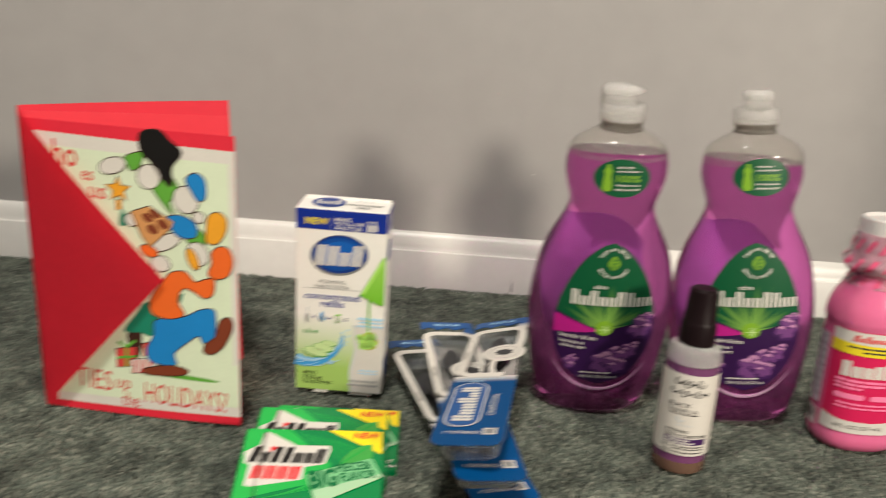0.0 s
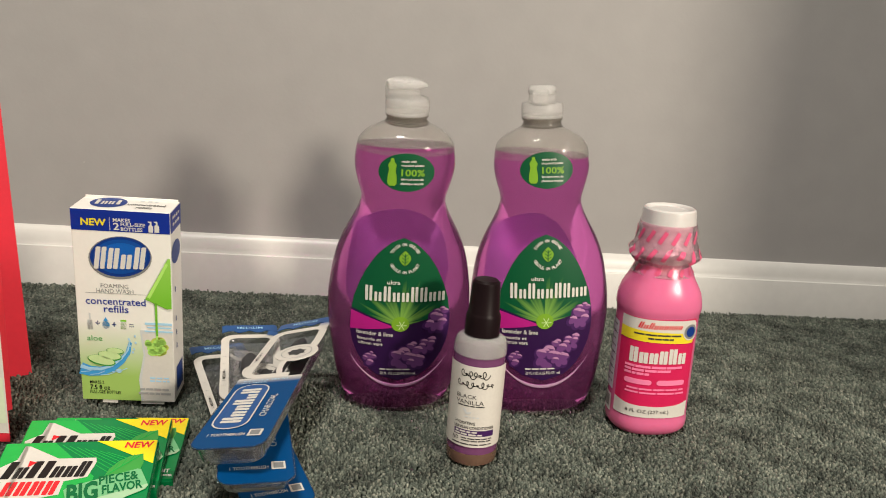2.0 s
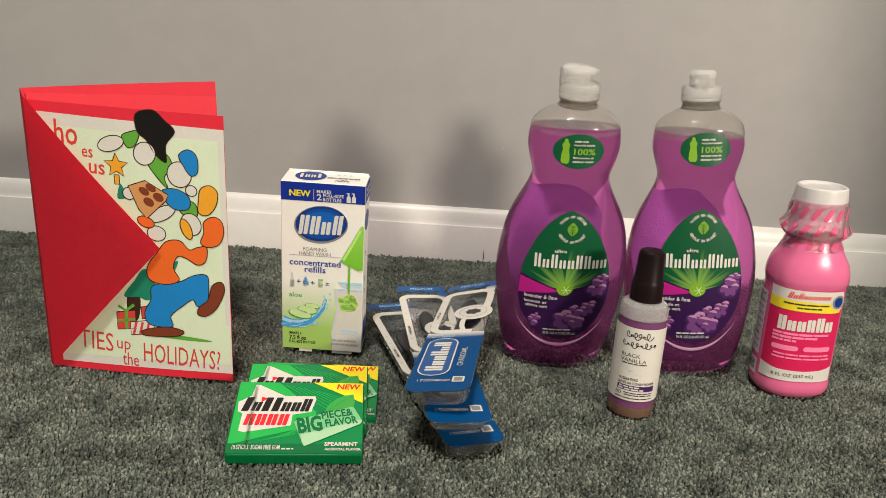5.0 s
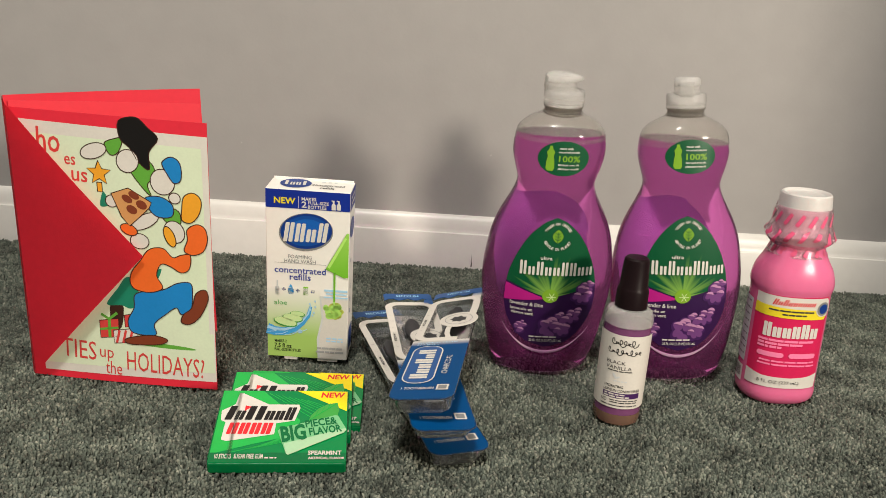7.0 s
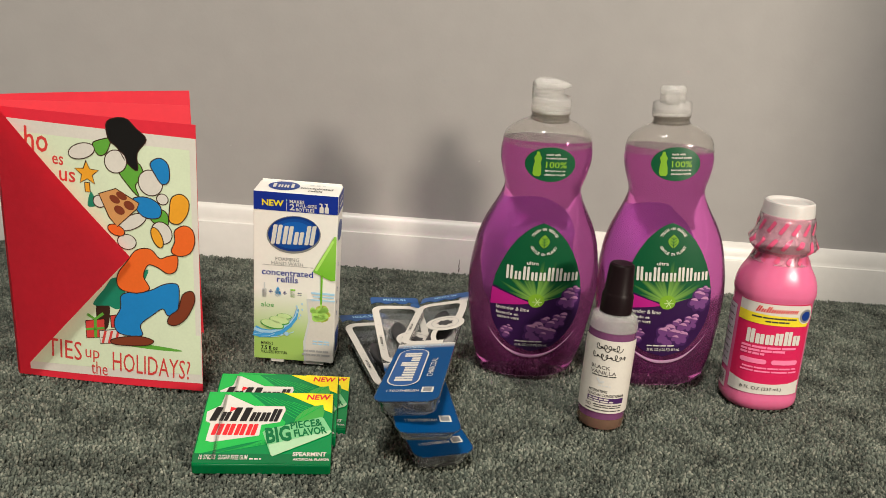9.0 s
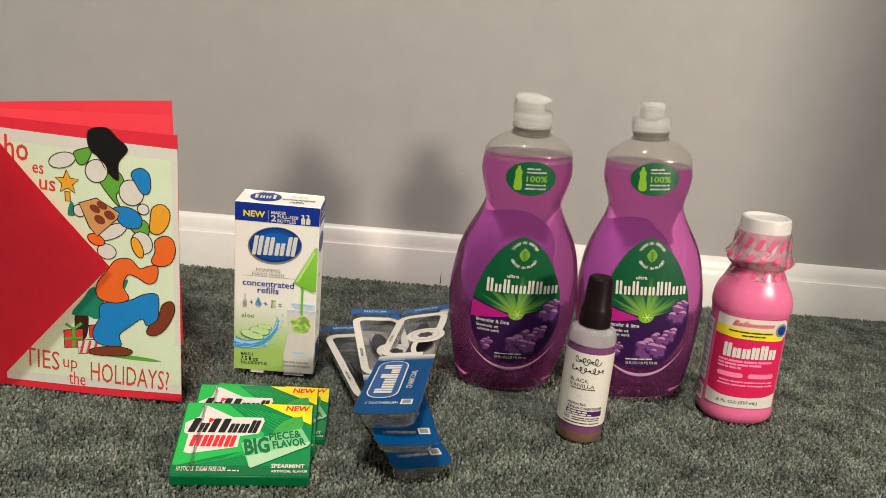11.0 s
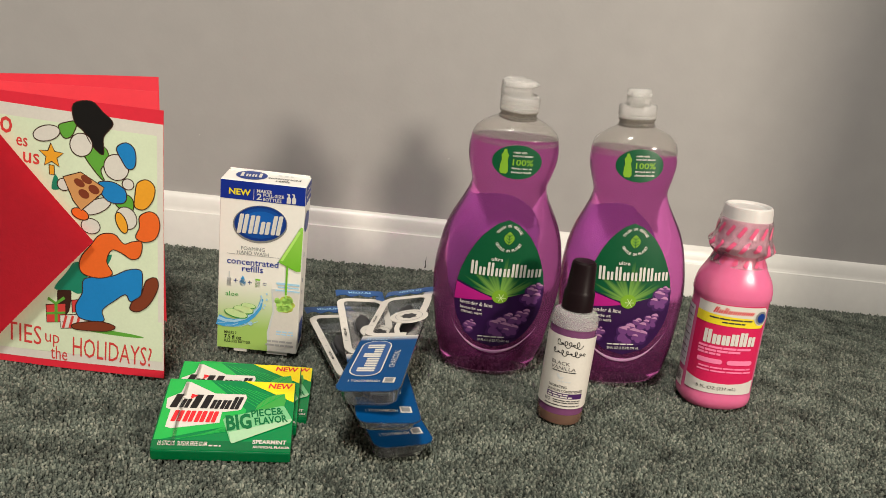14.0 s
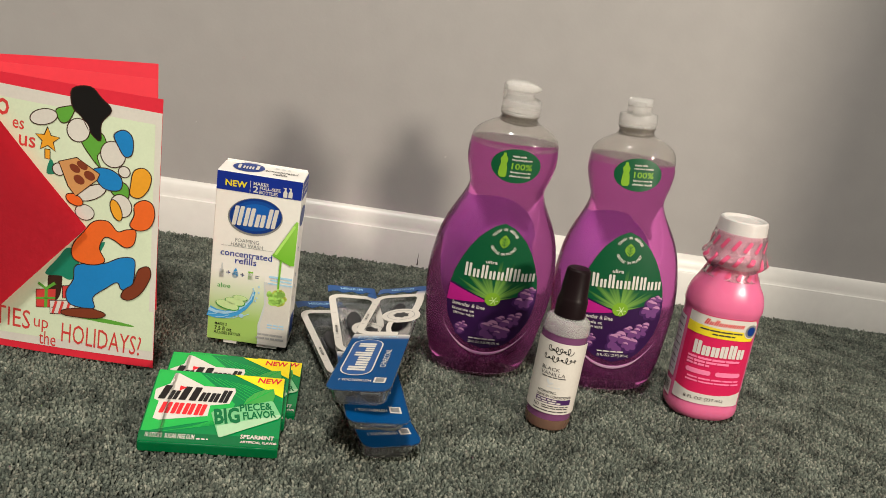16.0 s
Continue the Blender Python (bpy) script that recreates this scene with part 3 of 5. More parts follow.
    pieces("lettering", [text("ultra", -0.0060, 0.1152, 0.0095, 0.0032, bold=0.015)]
            + [text("lavender & lime", -0.0185, 0.0730, 0.0270, 0.0036, -2, 0.015), text("lavande et", -0.0225, 0.0680, 0.0180, 0.0028, -2, 0.015), text("citron vert", -0.0215, 0.0640, 0.0180, 0.0028, -2, 0.015),
               text("20 FL OZ (1.25 PT) 591 mL", 0.0, 0.0375, 0.0275, 0.0032, 0, 0.015)] + small_print(-0.002, 0.0415, 0.024, 0.0012, 0, 3), M_WHITE, lab, on_soap, 0.0012, 0.005)
    printed("seal_lettering", arc_text("TOUGH ON GREASE", 0.0015, 0.1336, 0.0106, 0.0023, 158, 22) + arc_text("GENTLE ON PLANET", 0.0015, 0.1336, 0.0106, 0.0023, 202, 338, True), M_WHITE, lab, on_soap, 0.0011)
    leaf = [(0.0015 + s * 0.0042 * math.sin(math.pi * t) ** 0.9, 0.1279 + 0.0116 * t) for s, ts in ((1, np.linspace(0, 1, 9)), (-1, np.linspace(1, 0, 9)[1:-1])) for t in ts]
    printed("leaf_mark", [poly(leaf)], M_LIME, lab, on_soap, 0.0010, 0.005)
    printed("leaf_veins", [bar(0.0015, 0.1328, 0.0006, 0.0095)] + [bar(0.0015 + s * 0.0013, z, 0.0030, 0.0005, s * 38) for s in (-1, 1) for z in (0.1312, 0.1337, 0.1362)], M_GREEN, lab, on_soap, 0.0013)
    # moulded lip that runs under the label, its highlight painted in as pale colour
    lip = bmesh.new()
    loops = []
    for i in range(41):
        t = i / 40
        ang = radians(205 + 125 * t)
        q = 0.0014 * math.sin(math.pi * t) ** 0.6 + 0.0002
        c = Vector(on_soap(0.0425 * math.cos(ang), 0.0800 + 0.0545 * math.sin(ang), -0.0003))
        loops.append([lip.verts.new(c + Vector((0.4 * q * math.cos(j) * math.cos(ang), 0.7 * q * math.sin(j), q * math.cos(j)))) for j in np.linspace(0, 2 * math.pi, 9)[:-1]])
    for p, q in zip(loops, loops[1:]):
        for j in range(8):
            lip.faces.new((p[j], p[(j + 1) % 8], q[(j + 1) % 8], q[j]))
    part("moulded_lip", lip, M_LIP, ob, "moulded ridge with its highlight put in as pale colour")
    def high(u, v, d):
        return on_soap(u, v + 0.004, d)

    oval = printed("recycling_label", [ellipse(0, 0.1925, 0.0195, 0.0134, 0, 40)], M_GREEN, ob, high, 0.0004, 0.005, "oval green sticker about recycled plastic")
    shape = [(-0.0020, 0.1830), (0.0020, 0.1830), (0.0033, 0.1850), (0.0030, 0.1905), (0.0022, 0.1940), (0.0030, 0.1975), (0.0014, 0.2000), (0.0010, 0.2022), (-0.0010, 0.2022), (-0.0014, 0.2000),
             (-0.0030, 0.1975), (-0.0022, 0.1940), (-0.0030, 0.1905), (-0.0033, 0.1850)]
    printed("bottle_mark", [poly([(x - 0.0100, y) for x, y in shape])], M_LIME, oval, high, 0.0007, 0.005)
    printed("percent", [text("100%", 0.0045, 0.1925, 0.0165, 0.0050, 0, 0.02)], M_LIME, oval, high, 0.0007)
    pieces("lettering", [text("made with", 0.0015, 0.2005, 0.0105, 0.0019, 0, 0.02), text("recycled plastic", 0.0040, 0.1975, 0.0160, 0.0021, 0, 0.02),
                          text("fabriqu\u00e9 avec du", 0.0040, 0.1877, 0.0160, 0.0020, 0, 0.02), text("plastique recycl\u00e9", 0.0040, 0.1847, 0.0160, 0.0022, 0, 0.02)], M_WHITE, oval, high, 0.0007)
    return ob


dish_soap_bottle(pose(0.1612, 0.6860, 0.0014, 8.0, -1.6, 0), 0.2098, (0.004, -0.13), 0, "violet dish soap bottle with green label, leaning forward")
dish_soap_bottle(pose(0.2780, 0.6820, 0.0012, 0.5, -5.0, -3), 0.2060, (-0.080, -0.008), 76, "violet dish soap bottle with green label, leaning sideways")


# ---- hand wash refill carton ----
def refill_carton(m):
    W, D, H = 0.0336, 0.029, 0.150
    ob = thing("refill_carton", m, "white hand wash refill carton with navy band", "carton")
    body = part("carton", box(-W, W, 0, D, 0.0015, H, 0.0006), M_CARTON, ob, smooth=False)
    for x0, x1 in ((-0.0195, -0.0085), (0.0085, 0.0255)):
        part("tab", box(x0, x1, 0.0004, 0.0012, -0.0012, 0.0022, 0.0002, 1), M_CARTON, ob, smooth=False)
    part("flap_edge", box(-W + 0.001, W - 0.001, D - 0.0012, D - 0.0002, H - 0.0005, H + 0.0016, 0.0003, 1), M_CARTON, ob, smooth=False)

    def P(x, y):
        t = (1008 + (x - 255) * 0.04 - y) / 908.0
        return ((x - 257 + 6 * t) * 0.0655 / (415 + 38 * t), 0.150 * t * 1.125 / (1 + 0.125 * t))

    def T(s, x0, x1, y0, y1, bold=0.01):
        xm = (x0 + x1) / 2
        (a, _), (c, _), (_, b), (_, d) = P(x0, (y0 + y1) / 2), P(x1, (y0 + y1) / 2), P(xm, y0), P(xm, y1)
        return text(s, (a + c) / 2, (b + d) / 2, c - a, b - d, 0, bold)

    def side(u, v, d):
        return (W + d, u, v)

    def lid(u, v, d):
        return (u, v, H + d)

    e = 0.0004
    printed("band", [bar(0, 0.1420, 2 * W - e, 0.0152)], M_NAVY, body)
    printed("side_band", [bar(D / 2, 0.1420, D - e, 0.0152)], M_NAVY, body, side)
    printed("side_mark", [ellipse(D / 2 - 0.002, 0.118, 0.0120, 0.0085)], M_BLUE_D, body, side)
    printed("side_print", small_print(D / 2, 0.1450, 0.020, 0.0022, 0, 4) + small_print(D / 2, 0.1400, 0.020, 0.0022, 0, 5), M_WHITE, body, side, 0.0006)
    printed("side_code", [bar(D / 2, 0.018, 0.018, 0.020)] + [bar(D / 2 - 0.006, z, 0.002, 0.004) for z in (0.045, 0.056, 0.067, 0.090)], M_BLUE_D, body, side, 0.0004)
    printed("lid_mark", [ellipse(-0.0125, 0.0165, 0.0125, 0.0120)], M_BLUE_D, body, lid)
    pieces("lid_brand_bar", word(-0.0125, 0.0165, 0.0190, 0.0110, [1, 0.7, 0.7, 1], 4), M_WHITE, body, lid, 0.0006)
    printed("lid_print", [text("concentrated", 0.0140, 0.0150, 0.0260, 0.0050, 0, 0.01), text("refills", 0.0140, 0.0080, 0.0110, 0.0050, 0, 0.01)], M_BLACK, body, lid)
    printed("lid_line", small_print(0.0145, 0.0235, 0.014, 0.003, 0, 9), M_PALE, body, lid)
    # lower picture: pale green ground, jar, splash, slices, pouch
    printed("green_ground", [poly([(-W + e, 0.0018), (0.0092, 0.0018), (0.0100, 0.0240), (0.0125, 0.0400), (0.0110, 0.0575), (0.0105, 0.0660), (-W + e, 0.0660)])], M_ALOEFADE, body)
    printed("jar_shade", [poly([(0.0090, 0.0018), (W - e, 0.0018), (W - e, 0.0600), (0.0100, 0.0600), (0.0120, 0.0400), (0.0080, 0.0200)])], M_PALE, body, lift=0.0005)
    printed("jar", [poly([(0.0110, 0.0020), (W - e, 0.0020), (W - e, 0.0575), (0.0115, 0.0575), (0.0135, 0.0400), (0.0100, 0.0200)])], M_WHITE, body, lift=0.0006)
    printed("jar_rim", [bar(0.0235, 0.0655, 0.0190, 0.0018), bar(0.0240, 0.0625, 0.0170, 0.0012), bar(0.0235, 0.0595, 0.0200, 0.0012)], M_WATER_L, body, lift=0.0007)
    rng = random.Random(3)
    printed("jar_tint", [ellipse(0.0222 + rng.uniform(-0.0045, 0.0045), 0.0475 + rng.uniform(-0.0050, 0.0050), rng.uniform(0.0030, 0.0046), rng.uniform(0.0026, 0.0040), 0, 14) for _ in range(12)], M_CLOUD, body, lift=0.0007)
    printed("jar_cloud", [ellipse(0.0210 + rng.uniform(-0.0060, 0.0060), 0.0460 + rng.uniform(-0.0040, 0.0050), rng.uniform(0.0018, 0.0036), rng.uniform(0.0016, 0.0030), 0, 12) for _ in range(14)]
            + [bar(0.0222, 0.0530, 0.0016, 0.0120)], M_POUCH_L, body, lift=0.0008)
    printed("pouch", [poly([(0.0316, 0.1165), (W - e, 0.1160), (W - e, 0.0780), (0.0300, 0.0775), (0.0148, 0.0845)]), bar(0.0222, 0.0690, 0.0016, 0.0260)], M_POUCHFADE, body, lift=0.0009)
    printed("pouch_shine", [stroke([(0.0306, 0.1125), (0.0245, 0.1000), (0.0172, 0.0858)], 0.0022)], M_POUCH_L, body, lift=0.0010)
    wave = [(-W + e, 0.0275), (-0.0270, 0.0255), (-0.0190, 0.0255), (-0.0110, 0.0285), (-0.0040, 0.0345), (0.0010, 0.0415), (0.0030, 0.0500)]
    printed("splash", [stroke(wave, lambda t: 0.0075 * (1 - t) + 0.0022)], M_WATER, body, lift=0.0006)
    printed("splash_light", [stroke([(x, y + 0.0018) for x, y in wave], lambda t: 0.0022 * (1 - t) + 0.0008), ellipse(-0.0060, 0.0265, 0.0020, 0.0018)] + [stroke([(x, y - 0.0030), (x + 0.006, y - 0.0022), (x + 0.011, y + 0.0004)], 0.0006) for x, y in wave[:4]] + [ellipse(0.0045 + 0.0024 * math.sin(9 * i), 0.0420 + 0.0026 * i, 0.0007, 0.0010) for i in range(6)], M_WATER_L, body, lift=0.0008)
    pieces("slice_rind", [ellipse(-0.0180, 0.0345, 0.0100, 0.0040, -12), ellipse(-0.0120, 0.0385, 0.0085, 0.0038, -8), ellipse(-0.0080, 0.0425, 0.0062, 0.0026, -5)], M_LEAF, body, lift=0.0010)
    pieces("slice", [ellipse(-0.0180, 0.0350, 0.0094, 0.0034, -12), ellipse(-0.0120, 0.0390, 0.0079, 0.0032, -8), ellipse(-0.0080, 0.0429, 0.0057, 0.0021, -5)], M_ALOE, body, lift=0.0012)
    # brand oval and lettering
    cx, cy = P(245, 330)
    printed("oval_rim", [ellipse(cx - 0.0002, cy - 0.0002, 0.0218, 0.0160, 8, 40)], M_GREY, body)
    printed("oval", [ellipse(cx, cy + 0.0006, 0.0208, 0.0148, 8, 40)], M_BLUE_D, body, lift=0.0005)
    printed("oval_mid", [ellipse(cx, cy + 0.0008, 0.0184, 0.0128, 8, 40)], M_BLUE_M, body, lift=0.0006)
    printed("oval_light", [ellipse(cx, cy + 0.0012, 0.0150, 0.0098, 8, 40)], M_BLUE, body, lift=0.0007)
    pieces("brand_bar", word(cx, cy, 0.0360, 0.0165, [1, 0.95, 0.66, 1], 2, 0.18, 1.2), M_WHITE, body, lift=0.0009)
    printed("badge_text", [T("NEW", 68, 185, 140, 175, 0.03)], M_YELLOW, body, lift=0.0006)
    pieces("band_text", [T("MAKES", 218, 298, 138, 157, 0.02), T("2", 218, 246, 160, 195, 0.02), T("FULL-SIZE", 253, 366, 161, 178, 0.02), T("BOTTLES", 253, 353, 183, 202, 0.02), bar(*P(202, 166), 0.0003, 0.0100)]
            + [poly([(P(x, 205)[0] + a * 0.001, P(x, 205)[1] + b * 0.001) for a, b in ((-1.6, 0), (1.6, 0), (1.6, 4.4), (0.6, 5.6), (0.6, 8.0), (-1.8, 8.0), (-1.8, 7.3), (-0.6, 7.0), (-0.6, 5.6), (-1.6, 4.4))]) for x in (392, 420)], M_WHITE, body, lift=0.0006)
    pieces("lettering", [T("FOAMING", 148, 276, 456, 476, 0), T("HAND WASH", 127, 298, 480, 500, 0), bar(*P(215, 502), 0.0420, 0.0003)], M_GREY, body)
    pieces("title", [T("concentrated", 76, 353, 522, 556, 0.012), T("refills", 158, 272, 558, 592, 0.012), T("+", 117, 138, 630, 652, 0.03), T("+", 192, 214, 637, 658, 0.03), T("=", 273, 293, 644, 660, 0.03)], M_NAVY, body)
    printed("drop", [ellipse(*P(165, 650), 0.0026, 0.0030), poly([P(148, 640), P(182, 642), P(165, 612)])], M_WATER, body)
    printed("sachet", [bar(*P(246, 648), 0.0040, 0.0075)], M_POUCH, body)
    printed("pump", [bar(*P(92, 648), 0.0036, 0.0080, 0, 0.001), bar(*P(92, 608), 0.0012, 0.0050)], M_PALE, body)
    printed("scent", [T("aloe", 77, 146, 698, 722, 0.0)], M_LEAF, body, lift=0.0006)
    pieces("volume", [T("MAKES 2", 82, 146, 906, 920, 0.01), T("7.5 fl oz", 82, 173, 926, 948, 0.015), T("FULL-SIZE BOTTLES", 82, 222, 952, 966, 0.01)], M_BLACK, body, lift=0.0006)
    printed("fine_print", small_print(0.0195, 0.0120, 0.022, 0.0018, 0, 21, 0.05) + small_print(0.0195, 0.0085, 0.024, 0.0018, 0, 22, 0.05), M_MIDGREY, body, lift=0.0008)
    printed("fine_print_blue", small_print(0.0230, 0.0215, 0.014, 0.0012, 0, 23) + small_print(0.0230, 0.0190, 0.014, 0.0012, 0, 24), M_WATER_L, body, lift=0.0008)
    return ob


refill_carton(pose(-0.0390, 0.6560, 0.0026, 4.6, 0.0, -1.2))


# ---- chewing gum packs ----
def gum_pack(m, label):
    """Flat pack, its face up; x across, y along, from the lower edge."""
    W, L, T = 0.0444, 0.071, 0.0090
    ob = thing("gum_pack", m, label, "gum pack", "chewing gum packs")
    body = part("sleeve", box(-W, W, 0, L, -T, 0, 0.0012), M_GUM_E, ob, smooth=False)

    def face(u, v, d):
        return (u, v, d)

    def G(x, y):
        t = (558 - y) / 373.0
        xl, xr = 12 + 70 * t, 742 + 26 * t
        return ((x - xl) / (xr - xl) * 2 * W - W, t * L)

    def T2(s, x0, x1, yc, h, turn=0.0, bold=0.02, shear=0.0):
        a, c = G(x0, yc), G(x1, yc)
        return text(s, (a[0] + c[0]) / 2, a[1], c[0] - a[0], h, turn, bold, shear)

    e = 0.0008
    fc = printed("face", [bar(0, L / 2, 2 * W - e, L - e, 0, 0.001)], M_GUM_D, body, face, 0.0002)
    printed("bright_field", [poly([(-W + e, 0.008), (-W + e, L - e), (-0.016, L - e), (0.012, 0.040), (0.010, 0.026), (-0.018, 0.017)])], M_GUM, fc, face, 0.0004)
    pieces("fold_line", [stroke([(-0.016 + k * 0.0045, L - 0.002 - abs(k) * 0.0012), (0.016 + k * 0.0030, 0.0420 + k * 0.0012)], 0.0005) for k in range(1, 8)]
            + [stroke([(-0.030 + k * 0.003, 0.010 + 0.0009 * k), (0.006, 0.020 + 0.0012 * k)], 0.0005) for k in range(6)], M_GUM, fc, face, 0.0004)
    printed("foot", [bar(0, 0.0050, 2 * W - e, 0.0085)], M_GUM_E, fc, face, 0.0005)
    printed("corner", [poly([G(485, 187), (W - e, L - e), (W - e, 0.0495)])], M_GUM_Y, fc, face, 0.0005)
    printed("corner_text", [T2("NEW", 615, 748, 211, 0.0056, 0, 0.03, 0.15)], M_RED, fc, face, 0.0007)
    back = [G(*p) for p in ((172, 205), (195, 205), (330, 265), (495, 265), (500, 285), (470, 350), (370, 365), (360, 420), (110, 455), (80, 448), (100, 360), (75, 350), (78, 300), (150, 265))]
    printed("brand_ground", [poly(back)], M_WHITE, fc, face, 0.0006)
    pieces("brand_bar", word(G(290, 312)[0], G(290, 312)[1], 0.0470, 0.0140, [1, 0.66, 1, 1, 0.66, 0.66, 0.92], 0, 0.22, 1.35), M_BLACK, fc, face, 0.0008)
    pieces("second_bar", word(G(232, 392)[0], G(232, 392)[1], 0.0300, 0.0110, [1, 1, 1, 1], 0, 0.15, 1.3) + [poly([G(205, 272), G(240, 280), G(200, 302)])], M_RED, fc, face, 0.0008)
    leaf = [G(*p) for p in ((545, 350), (560, 320), (600, 285), (650, 262), (705, 252), (712, 290), (700, 330), (640, 345), (590, 352))]
    printed("leaf", [poly(leaf)], M_LEAF, fc, face, 0.0006)
    printed("leaf_ribs", [stroke([G(548, 348), G(630, 300), G(704, 256)], 0.0007)] + [stroke([G(x, y), G(x + 22, y - 38)], 0.0004) for x, y in ((580, 328), (612, 312), (645, 295))], M_GUM, fc, face, 0.0008)
    printed("stick", [poly([G(*p) for p in ((378, 405), (395, 392), (690, 322), (705, 325), (748, 395), (735, 412), (435, 522), (425, 518))])], M_STICK, fc, face, 0.0009)
    printed("stick_side", [poly([G(*p) for p in ((412, 468), (742, 390), (748, 397), (735, 412), (435, 522), (425, 518))])], M_STICK_S, fc, face, 0.0010)
    q = 11
    pieces("slogan", [text("BIG", *G(462, 416), 0.0165, 0.0155, q, 0.04), text("PIECE&", *G(612, 360), 0.0216, 0.0074, q, 0.025), text("FLAVOR", *G(634, 400), 0.0220, 0.0074, q, 0.03)], M_GUM_E, fc, face, 0.0012)
    pieces("lettering", [T2("SPEARMINT", 540, 718, 511, 0.0038, 0, 0.025), T2("ARTIFICIAL FLAVOR", 540, 734, 536, 0.0022), T2("10 STICKS", 52, 138, 528, 0.0042, 0, 0.01), T2("SUGAR FREE GUM", 152, 303, 528, 0.0042, 0, 0.01)]
            + small_print(G(345, 535)[0], G(345, 535)[1], 0.008, 0.0012, 0, 2), M_WHITE, fc, face, 0.0008)
    printed("tear_strip", [stroke([G(180, 205), G(122, 540)], 0.0020)], M_WRAP, ob, face, 0.0016)
    # spare wrap folded at the ends
    part("end_fold", box(-W - 0.0006, -W + 0.0002, 0.006, L - 0.006, -T + 0.001, -0.001, 0.0002, 1), M_GUM_E, ob, smooth=False)
    return ob


gum_pack(pose(-0.0275, 0.5450, 0.0026, 6.0, 0.0, 3.0), "green spearmint gum pack, bottom of a stack")
gum_pack(pose(-0.0325, 0.5240, 0.0060, 11.0, 0.0, 5.0), "green spearmint gum pack in the middle of a stack")
gum_pack(pose(-0.0315, 0.4852, 0.0076, 13.6, -0.5, 5.2), "green spearmint gum pack lying on top, tilted")


# ---- greeting card and envelope ----
def sheet(bm, line, z0, z1, thick, lean=(0, 0)):
    """A bent sheet that stands on a line of plan points; lean shifts its top."""
    rows = []
    n = len(line)
    for k in range(n):
        a, b = Vector(line[max(k - 1, 0)]), Vector(line[min(k + 1, n - 1)])
        d = (b - a).normalized()
        nrm = Vector((d.y, -d.x)) * thick / 2
        p = Vector(line[k])
        for s in (1, -1):
            q = p + nrm * s
            lx, ly = lean(k / (n - 1)) if callable(lean) else lean
            rows.append((bm.verts.new((q.x, q.y, z0(k / (n - 1)))), bm.verts.new((q.x + lx, q.y + ly, z1(k / (n - 1))))))
    for k in range(n - 1):
        a, b, c, d = rows[2 * k], rows[2 * k + 1], rows[2 * k + 2], rows[2 * k + 3]
        bm.faces.new((a[0], c[0], c[1], a[1]))
        bm.faces.new((b[0], b[1], d[1], d[0]))
        bm.faces.new((a[1], c[1], d[1], b[1]))
        bm.faces.new((a[0], b[0], d[0], c[0]))
    for a, b in ((rows[0], rows[1]), (rows[-2], rows[-1])):
        bm.faces.new((a[0], a[1], b[1], b[0]))
    return bm


def lerp_line(p, q, n, bow=0.0):
    p, q = Vector(p), Vector(q)
    d = q - p
    nrm = Vector((d.y, -d.x)).normalized()
    return [tuple(p + d * (k / (n - 1)) + nrm * bow * math.sin(math.pi * k / (n - 1))) for k in range(n)]


SPINE, CARD_R, MID_R, ENV_R = (-0.2455, 0.6085), (-0.0982, 0.5930), (-0.1180, 0.645), (-0.1300, 0.712)


